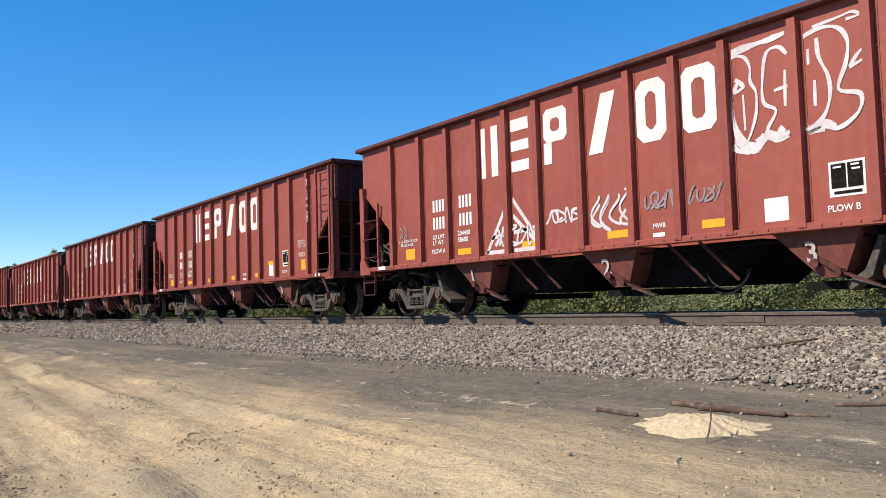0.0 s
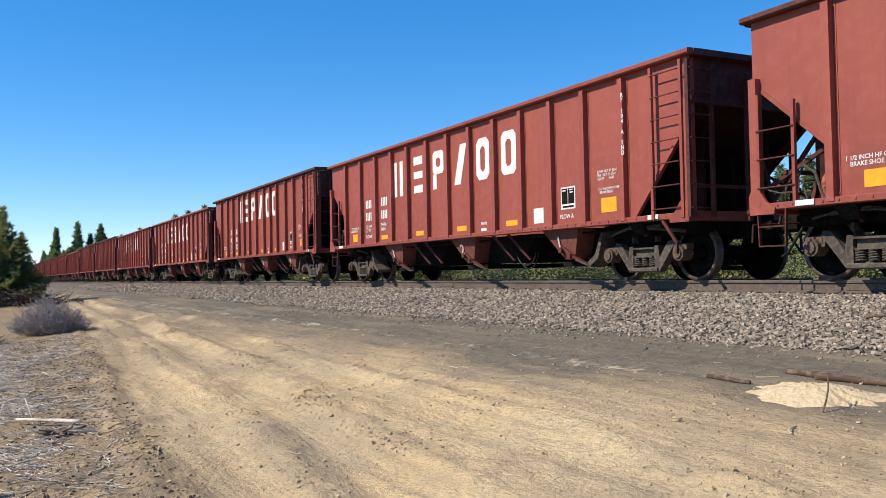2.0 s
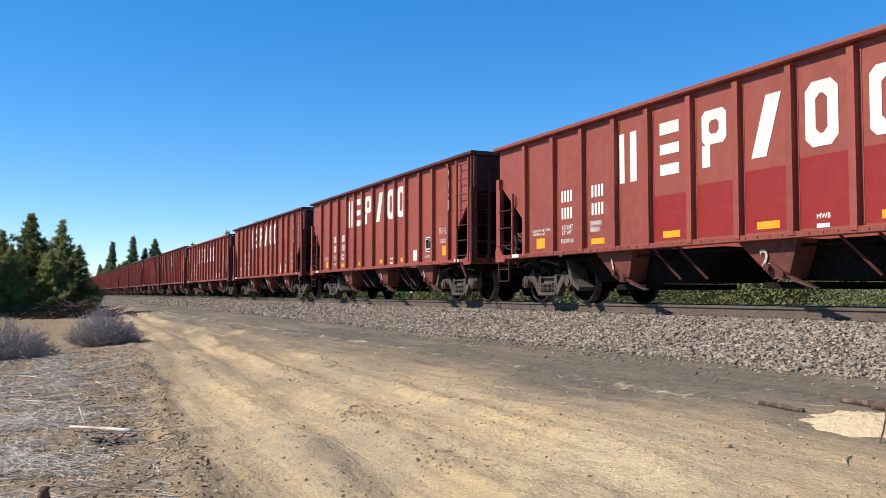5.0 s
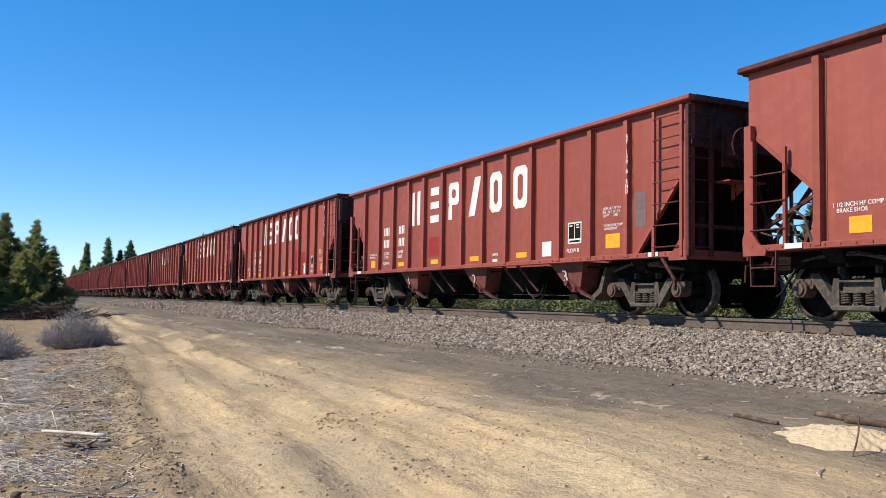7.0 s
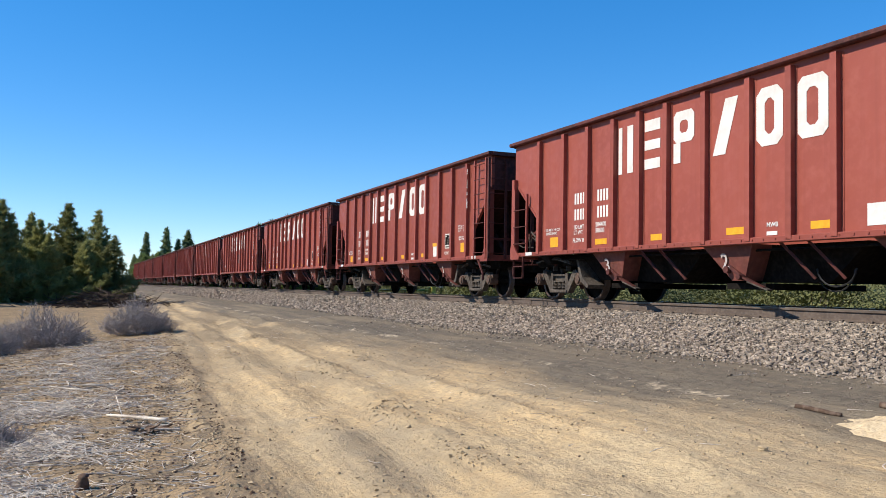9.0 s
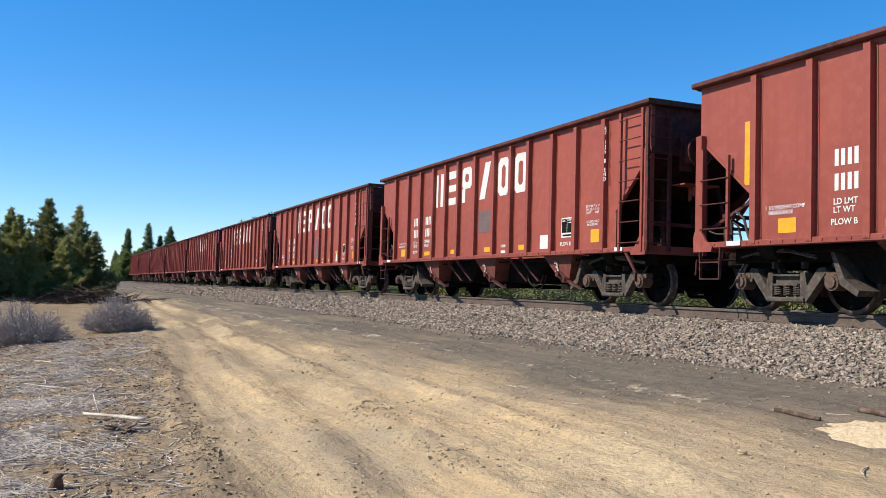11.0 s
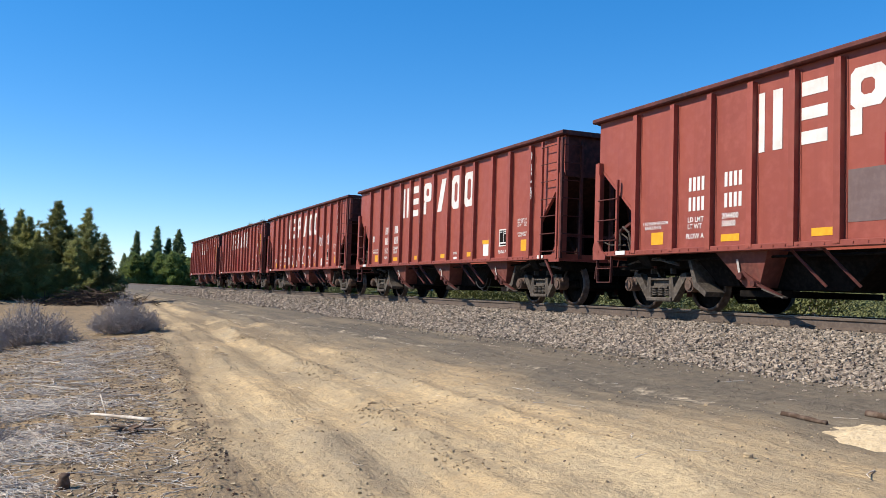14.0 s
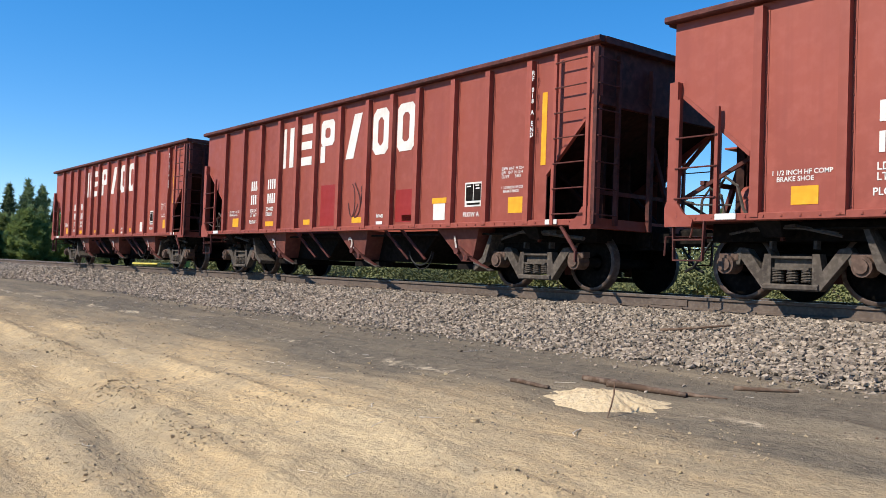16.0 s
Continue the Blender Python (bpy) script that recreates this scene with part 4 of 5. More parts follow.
def decorate():
    a = train[0][0]
    bubble(a, [(9.69, 3.29), (9.83, 3.37), (10.00, 3.34), (10.09, 3.19), (10.09, 2.99), (10.17, 2.82), (10.14, 2.51), (9.99, 2.21), (9.85, 2.3), (9.79, 2.6), (9.75, 2.99), (9.73, 3.25)], 0.02, SPRAY)
    bubble(a, [(9.70, 3.29), (9.70, 2.78), (9.73, 2.39), (9.82, 2.15), (10.02, 2.1)], 0.042, SPRAY)
    bubble(a, [(9.97, 2.84), (9.98, 2.38)], 0.014, SPRAY)
    bubble(a, [(9.87, 3.06), (9.98, 2.95), (9.84, 2.9), (9.90, 3.02)], 0.025, SPRAY)
    bubble(a, [(10.62, 3.23), (10.51, 3.34), (10.34, 3.3), (10.27, 2.99), (10.27, 2.68), (10.44, 2.54), (10.31, 2.32), (10.42, 2.2), (10.61, 2.24)], 0.022, SPRAY)
    bubble(a, [(10.14, 2.2), (10.31, 2.24), (10.42, 2.18), (10.59, 2.2)], 0.035, SPRAY)
    bubble(a, [(10.59, 3.02), (10.57, 2.58)], 0.018, SPRAY)
    bubble(a, [(10.43, 2.8), (10.61, 2.82)], 0.018, SPRAY)
    bubble(a, [(9.73, 3.42), (10.03, 3.47), (10.35, 3.46), (10.60, 3.49)], 0.03, SPRAY)
    bubble(a, [(10.80, 3.36), (11.09, 3.42), (11.32, 3.35), (11.42, 3.16), (11.38, 2.91), (11.28, 2.63), (11.54, 2.52), (11.50, 2.31), (11.24, 2.17), (11.01, 2.28)], 0.024, SPRAY)
    bubble(a, [(11.03, 3.3), (11.05, 3.07), (11.16, 2.8), (11.16, 2.54), (11.05, 2.32), (10.83, 2.23), (10.78, 2.42), (10.78, 2.84), (10.78, 3.2)], 0.024, SPRAY)
    bubble(a, [(10.91, 3.2), (10.91, 3.02)], 0.016, SPRAY)
    bubble(a, [(10.98, 2.8), (10.97, 2.5)], 0.018, SPRAY)
    bubble(a, [(10.78, 2.3), (10.89, 2.2), (11.06, 2.2)], 0.04, SPRAY)
    bubble(a, [(11.43, 2.87), (11.53, 2.99), (11.62, 3.04), (11.62, 2.93), (11.43, 2.86)], 0.02, SPRAY)
    bubble(a, [(10.99, 3.46), (11.29, 3.48), (11.49, 3.5), (11.57, 3.44), (11.42, 3.43)], 0.016, SPRAY)
    for line, r in ((((9.72, 3.25), (9.76, 2.75), (9.84, 2.35), (9.98, 2.16)), 0.06), (((9.98, 2.16), (10.14, 2.12), (10.26, 2.24)), 0.06), (((10.28, 2.28), (10.42, 2.22), (10.52, 2.30)), 0.05),
                    (((10.74, 2.28), (10.90, 2.20), (11.05, 2.26), (11.20, 2.20)), 0.045), (((9.80, 3.42), (10.1, 3.45), (10.5, 3.48)), 0.035)):
        bubble(a, line, r, SPRAY)
    tri = Shape()
    for p, r in (((4.45, 1.12), (5.15, 2.10)), ((5.15, 2.10), (6.0, 1.12)), ((4.45, 1.14), (6.0, 1.14)), ((4.6, 1.4), (5.9, 1.5)), ((4.7, 1.25), (5.2, 1.75)), ((5.2, 1.75), (5.8, 1.25))):
        tri.bar((p[0], 0, p[1]), (r[0], 0, r[1]), 0.004, 0.07, (1, 0, 0.01))
    part("sprayed_stroke", tri, SPRAY, a, at=pose(0, SHEET - 0.004, 0))
    squiggle(a, 2, 4.7, 5.9, 1.2, 1.6, 4, 0.02, SPRAY)
    squiggle(a, 6, 6.07, 6.85, 1.50, 1.74, 5, 0.017, SPRAY)
    squiggle(a, 7, 7.12, 7.92, 1.28, 1.95, 4, 0.02, SPRAY)
    squiggle(a, 8, 8.22, 8.74, 1.52, 1.76, 4, 0.015, SPRAY_GREY)
    squiggle(a, 11, 9.02, 9.58, 1.52, 1.76, 4, 0.015, SPRAY_GREY)
    squiggle(a, 12, 1.5, 1.8, 1.6, 1.9, 2, 0.012, SPRAY_GREY)
    squiggle(train[5][0], 3, 5.9, 6.6, 1.5, 1.85, 4, 0.015, SPRAY)
    squiggle(train[5][0], 5, 7.6, 8.0, 1.5, 1.85, 3, 0.012, SPRAY_GREY)
    b = train[6][0]
    for x0, x1, z in ((5.63, 6.57, 1.90), (6.74, 7.64, 1.98), (7.81, 8.68, 2.06), (8.86, 9.74, 2.12), (9.93, 10.79, 2.12), (10.98, 11.83, 2.1)):
        panel(b, "red_patch", x0, 1.12, x1 - x0, z - 1.12, PRIMER, SHEET + 0.0015)
    panel(train[9][0], "red_patch", 5.75, 1.36, 0.76, 0.5, PRIMER, SHEET + 0.0015)
    panel(train[9][0], "grey_patch", 14.2, 1.55, 0.30, 0.62, GREYP)
    e = train[8][0]
    for x, z, w, h in ((10.88, 2.10, 0.10, 0.55), (10.88, 1.60, 0.24, 0.45), (10.52, 1.9, 0.08, 0.8), (10.99, 2.10, 0.08, 0.25), (9.84, 1.75, 0.1, 0.2), (8.62, 1.8, 0.05, 0.6)):
        panel(e, "red_patch", x, z, w, h, PRIMER, SHEET + 0.0015)
    c = train[10][0]
    panel(c, "yellow_strip", 12.92, 1.95, 0.12, 1.05, YELLOW)
    panel(c, "red_patch", 8.97, 1.12, 0.66, 0.95, PRIMER, SHEET + 0.0015)
    panel(c, "red_patch", 9.81, 1.12, 0.86, 0.85, PRIMER, SHEET + 0.0015)
    panel(train[13][0], "yellow_strip", 1.02, 1.95, 0.12, 1.0, YELLOW)
    panel(train[10][0], "yellow_strip", 1.02, 1.95, 0.10, 0.95, YELLOW)
    panel(train[14][0], "grey_patch", 7.10, 1.65, 0.75, 0.55, GREYP)
    panel(train[15][0], "grey_patch", 7.18, 1.32, 0.80, 0.80, GREYP)
    f = train[17][0]
    panel(f, "grey_patch", 6.05, 1.32, 0.83, 0.72, GREYP)
    panel(f, "grey_patch", 7.06, 1.32, 0.80, 0.78, GREYP)
    panel(f, "red_patch", 10.85, 1.12, 0.76, 1.05, PRIMER, SHEET + 0.0015)
    panel(f, "red_patch", 6.62, 2.05, 0.26, 0.42, PRIMER)
    panel(f, "red_patch", 7.06, 1.30, 0.42, 0.24, PRIMER, SHEET - 0.006)
    g = train[19][0]
    for r, line in ((0.03, ((4.52, 1.62), (4.40, 1.45), (4.52, 1.28), (4.66, 1.45), (4.52, 1.62))),
                    (0.035, ((5.35, 2.02), (5.12, 2.06), (5.00, 1.85), (5.28, 1.62), (5.30, 1.35), (5.05, 1.22), (4.88, 1.40))),
                    (0.03, ((5.62, 2.00), (5.55, 1.60), (5.52, 1.20))), (0.03, ((6.05, 1.98), (5.60, 1.62), (5.95, 1.50), (6.12, 1.22), (5.72, 1.18))),
                    (0.035, ((6.35, 1.72), (6.55, 1.40), (6.80, 1.35), (6.86, 1.75), (6.66, 2.12), (6.52, 1.95), (6.74, 1.50), (7.10, 1.42))),
                    (0.04, ((7.06, 1.95), (7.25, 2.05), (7.36, 1.80), (7.15, 1.62), (7.08, 1.35), (7.34, 1.28))),
                    (0.035, ((7.62, 1.95), (7.85, 2.08), (8.02, 1.85), (7.82, 1.50), (7.62, 1.62), (7.72, 1.86))),
                    (0.03, ((8.10, 1.25), (7.95, 1.42), (8.15, 1.58), (8.32, 1.40))), (0.035, ((8.05, 1.98), (8.45, 1.92), (8.62, 1.62), (8.40, 1.32), (8.75, 1.45), (9.30, 1.80))),
                    (0.035, ((9.32, 1.25), (9.28, 1.70), (9.55, 1.82), (9.72, 1.55), (9.45, 1.38), (9.35, 1.60))),
                    (0.022, ((9.62, 2.30), (9.45, 2.22), (9.60, 2.08), (9.48, 1.95))), (0.022, ((9.70, 1.95), (9.74, 2.30), (9.82, 2.05), (9.90, 2.36))),
                    (0.022, ((10.05, 2.32), (9.98, 2.10), (10.12, 1.98), (10.20, 2.25), (10.05, 2.32))), (0.022, ((10.32, 2.4), (10.30, 2.0), (10.48, 2.2), (10.42, 2.42))),
                    (0.022, ((10.98, 2.28), (11.20, 2.36), (11.02, 2.08), (11.30, 2.02))), (0.022, ((11.25, 2.45), (11.28, 2.0), (11.50, 2.3), (11.30, 2.2), (11.55, 1.98)))):
        bubble(g, line, r, SPRAY)
    d = train[20][0]
    panel(d, "red_patch", 6.16, 1.12, 0.68, 0.88, PRIMER)
    panel(d, "red_patch", 9.00, 1.14, 0.6, 0.62, PRIMER)
    squiggle(d, 31, 7.3, 8.0, 1.2, 2.05, 3, 0.014, SPRAY_DARK)
    panel(d, "yellow_strip", 12.92, 1.95, 0.11, 1.15, YELLOW)
    panel(train[21][0], "yellow_strip", 12.92, 1.95, 0.11, 1.05, YELLOW)
    panel(train[18][0], "paper_tag", 1.45, 1.85, 0.17, 0.2, WHITE)
    panel(train[18][0], "paper_tag", 1.47, 1.88, 0.13, 0.14, SPECKLE, SHEET - 0.006)


decorate()


# ---- ballast stones ----
def stone_shape(rnd, size):
    s = size
    flat = rnd.uniform(0.45, 0.8)
    turn = Euler((rnd.uniform(-0.5, 0.5), rnd.uniform(-0.5, 0.5), rnd.uniform(0, 6.28))).to_matrix()
    vs = []
    for x in (-1, 1):
        for y in (-1, 1):
            for z in (-1, 1):
                k = rnd.uniform(0.6, 1.0)
                vs.append(turn @ Vector((x * s * k + rnd.gauss(0, 0.2) * s, y * s * rnd.uniform(0.35, 0.9), z * s * flat * rnd.uniform(0.35, 1.0))))
    return vs


BOX_FACES = [(0, 1, 3, 2), (4, 6, 7, 5), (0, 4, 5, 1), (2, 3, 7, 6), (0, 2, 6, 4), (1, 5, 7, 3)]


def surface_height(x, y):
    return max(bed_height(y) - 0.02, hills(x, y))


def build_stones():
    rnd = random.Random(5)
    v, f = [], []

    def put(x, y, size):
        z = surface_height(x, y) + size * rnd.uniform(0.1, 0.45)
        k = len(v)
        v.extend([(p.x + x, p.y + y, p.z + z) for p in stone_shape(rnd, size)])
        f.extend([tuple(i + k for i in q) for q in BOX_FACES])

    for x0, x1, count, size in ((-3.2, 2.0, 7500, 0.025), (-14.0, -5.2, 15500, 0.0245), (-26.0, -14.0, 14500, 0.027), (-48.0, -26.0, 9500, 0.038), (-95.0, -48.0, 4500, 0.07), (2.0, 8.0, 700, 0.045)):
        for _ in range(count):
            x = rnd.uniform(x0, x1)
            toe = 7.15 + 0.35 * noise.noise(Vector((x * 0.35, 2.0, 0))) + 0.15 * noise.noise(Vector((x * 1.7, 4.0, 0))) + abs(rnd.gauss(0, 0.07)) * rnd.choice((-1, 1, 1))
            y = toe + (10.35 - toe) * rnd.random() ** 1.05
            put(x, y, size * rnd.uniform(0.6, 1.35))
    for _ in range(3600):
        x = rnd.uniform(-5.2, -3.2)
        toe = 7.15 + 0.35 * noise.noise(Vector((x * 0.35, 2.0, 0))) + 0.15 * noise.noise(Vector((x * 1.7, 4.0, 0)))
        put(x, toe + (10.35 - toe) * rnd.random(), 0.025 * rnd.uniform(0.6, 1.35))
    for _ in range(900):                        # strays on the cinders
        x = rnd.uniform(-20, 1)
        put(x, 7.2 - abs(rnd.gauss(0, 0.38)), 0.02 * rnd.uniform(0.5, 1.2))
    me = bpy.data.meshes.new("stones")
    me.from_pydata(v, [], f)
    me.materials.append(STONES)
    tagged(new("ballast_stones", me), "loose grey crushed stones heaped along the rails", "ballast", kind="stuff")


def build_single_stones(bed):
    rnd = random.Random(15)
    kinds = []
    for i in range(14):
        me = bpy.data.meshes.new("stone")
        me.from_pydata(stone_shape(rnd, 0.030 * rnd.uniform(0.8, 1.35)), [], BOX_FACES)
        me.materials.append(STONE)
        kinds.append(me)
    for i in range(300):
        x = rnd.uniform(-5.2, -3.2)
        y = 6.95 + 1.6 * rnd.random()
        part("stone", rnd.choice(kinds), STONE, bed, at=pose(x, y, surface_height(x, y) + 0.020, 0, 0, rnd.uniform(0, 360)))


# ---- ground litter ----
def stick(s, rnd, x, y, z, length, r, bend=0.25, lift=0.0):
    a = rnd.uniform(0, 6.28)
    p = Vector((x, y, z + r))
    n = 3 if length > 0.12 else 2
    for i in range(n):
        a += rnd.uniform(-bend, bend) * 2
        q = p + Vector((math.cos(a), math.sin(a), rnd.uniform(-0.05, 0.10) + lift)) * (length / n)
        q.z = max(q.z, hills(q.x, q.y) + r * 0.6)
        s.rod(p, q, r * (1 - 0.22 * i), 4, r * (1 - 0.22 * (i + 1)))
        p = q


def build_litter():
    rnd = random.Random(8)
    s = Shape()
    for _ in range(15000):                       # dense bleached brush beside the road
        cx, cy, sx, sy = rnd.choice(((-13.5, -0.5, 3.4, 0.55), (-9.0, -0.7, 2.2, 0.5), (-9.0, -0.7, 2.2, 0.5), (-17.0, -0.6, 3.0, 0.7), (-7.0, -0.75, 1.2, 0.38)))
        x, y = rnd.gauss(cx, sx), rnd.gauss(cy, sy)
        y += 0.2 - 0.045 * (x + 7.4)
        if y > 0.85 - 0.065 * (x + 7.4) or x > -3.6 or noise.noise(Vector((x * 0.8, y * 1.9, 6.0))) < rnd.uniform(-0.08, 0.16):
            continue
        stick(s, rnd, x, y, hills(x, y) + rnd.uniform(0, 0.03), rnd.uniform(0.05, 0.26), rnd.uniform(0.002, 0.006), 0.55, rnd.choice((0, 0, 0.1, 0.2)))
    for _ in range(70):
        x, y = rnd.uniform(-18, -4.5), rnd.uniform(-1.6, 0.9)
        stick(s, rnd, x, y, hills(x, y), rnd.uniform(0.3, 0.8), rnd.uniform(0.009, 0.017), 0.12)
    for _ in range(3600):
        x, y = rnd.uniform(-22, -3.8), rnd.uniform(-2.6, 1.0)
        y -= 0.06 * (x + 7.4)
        stick(s, rnd, x, y, hills(x, y), rnd.uniform(0.05, 0.30), rnd.uniform(0.002, 0.0065))
    for _ in range(160):
        x, y = rnd.uniform(-26, -3), rnd.uniform(1.2, 6.8)
        stick(s, rnd, x, y, hills(x, y), rnd.uniform(0.03, 0.2), rnd.uniform(0.002, 0.005))
    tagged(new("dry_twigs", s.mesh("dry_twigs", TWIG)), "bleached grey twigs and brush scattered on the dirt", "twigs", kind="stuff")
    b = Shape()
    for _ in range(5200):
        x = -3.8 - 17 * rnd.random() ** 1.3
        y = rnd.uniform(-2.6, 1.0) - 0.065 * (x + 7.4)
        if noise.noise(Vector((x * 1.1, y * 1.6, 11.0))) > rnd.uniform(-0.25, 0.35):
            stick(b, rnd, x, y, hills(x, y), rnd.uniform(0.05, 0.24), rnd.uniform(0.002, 0.006), 0.4, rnd.choice((0, 0, 0.12)))
    tagged(new("dry_stalks", b.mesh("dry_stalks", STALK)), "tan and brown dry stalks littering the dirt", "stalks", kind="stuff")
    d = Shape()
    for _ in range(6500):                       # dark bark crumbs and clods
        x, y = rnd.uniform(-22, -3.8), rnd.uniform(-2.8, 1.1) + 0.25 * rnd.random()
        y -= 0.065 * (x + 7.4)
        z = hills(x, y)
        d.add([p + Vector((x, y, z + 0.004)) for p in stone_shape(rnd, 0.004 + 0.014 * rnd.random() ** 2)], BOX_FACES)
    for _ in range(350):
        x, y = rnd.uniform(-20, -2.2), rnd.uniform(1.2, 7.0)
        z = hills(x, y)
        d.add([p + Vector((x, y, z + 0.003)) for p in stone_shape(rnd, rnd.uniform(0.003, 0.010))], BOX_FACES)
    tagged(new("bark_crumbs", d.mesh("bark_crumbs", LOG)), "dark crumbs of bark and soil on the dirt", "debris", kind="stuff")
    c = Shape()
    for _ in range(16000):                      # crumbs of dry soil, thickest along the ridges of the ruts
        x = -2.6 - 17 * rnd.random() ** 1.5
        mid, wide = rnd.choice(((1.62, 0.22), (2.45, 0.26), (2.45, 0.26), (3.35, 0.24), (0.85, 0.2), (0.85, 0.2)))
        line = mid - 0.07 * (x + 7.5) + 0.10 * math.sin(x * 0.45 + mid * 3)
        y = line + wide * 1.5 + rnd.gauss(0, 0.13) if rnd.random() < 0.7 else rnd.uniform(0.6, 5.4)
        if noise.noise(Vector((x * 0.55, mid * 4, 3.0))) < rnd.uniform(0.0, 0.3):
            continue
        c.add([q + Vector((x, y, hills(x, y) + 0.003)) for q in stone_shape(rnd, 0.004 + 0.014 * rnd.random() ** 3)], BOX_FACES)
    for _ in range(2400):
        x = rnd.uniform(-16, -3.6)
        y = rnd.uniform(-1.8, 1.2) - 0.065 * (x + 7.4)
        c.add([q + Vector((x, y, hills(x, y) + 0.003)) for q in stone_shape(rnd, 0.005 + 0.018 * rnd.random() ** 3)], BOX_FACES)
    tagged(new("soil_crumbs", c.mesh("soil_crumbs", CLOD)), "crumbs of dry brown soil along the wheel ruts", "soil", kind="stuff")
    p = Shape()
    for _ in range(1100):                       # small pale pebbles in the cinders
        x, y = rnd.uniform(-22, -2), rnd.uniform(3.8, 7.2)
        p.add([q + Vector((x, y, hills(x, y) + 0.003)) for q in stone_shape(rnd, rnd.uniform(0.004, 0.010))], BOX_FACES)
    tagged(new("pebbles", p.mesh("pebbles", STONES)), "small pale pebbles strewn over dark cinders", "pebbles", kind="stuff")


def lumpy(s, rnd, a, b, r0, r1, n=7, seg=9, wob=0.15):
    """A knobbly log from a to b."""
    a, b = Vector(a), Vector(b)
    d = (b - a).normalized()
    u = d.orthogonal().normalized()
    w = d.cross(u)
    vs = []
    for i in range(n + 1):
        t = i / n
        c = a.lerp(b, t) + (u * rnd.uniform(-1, 1) + w * rnd.uniform(-1, 1)) * r0 * 0.15
        r = r0 + (r1 - r0) * t
        for j in range(seg):
            k = r * (1 + rnd.uniform(-wob, wob))
            g = 2 * math.pi * j / seg
            vs.append(c + (u * math.cos(g) + w * math.sin(g)) * k)
    fs = [(i * seg + j, i * seg + (j + 1) % seg, (i + 1) * seg + (j + 1) % seg, (i + 1) * seg + j) for i in range(n) for j in range(seg)]
    s.add(vs, fs + [tuple(range(seg))[::-1], tuple(range(n * seg, (n + 1) * seg))])
    return s


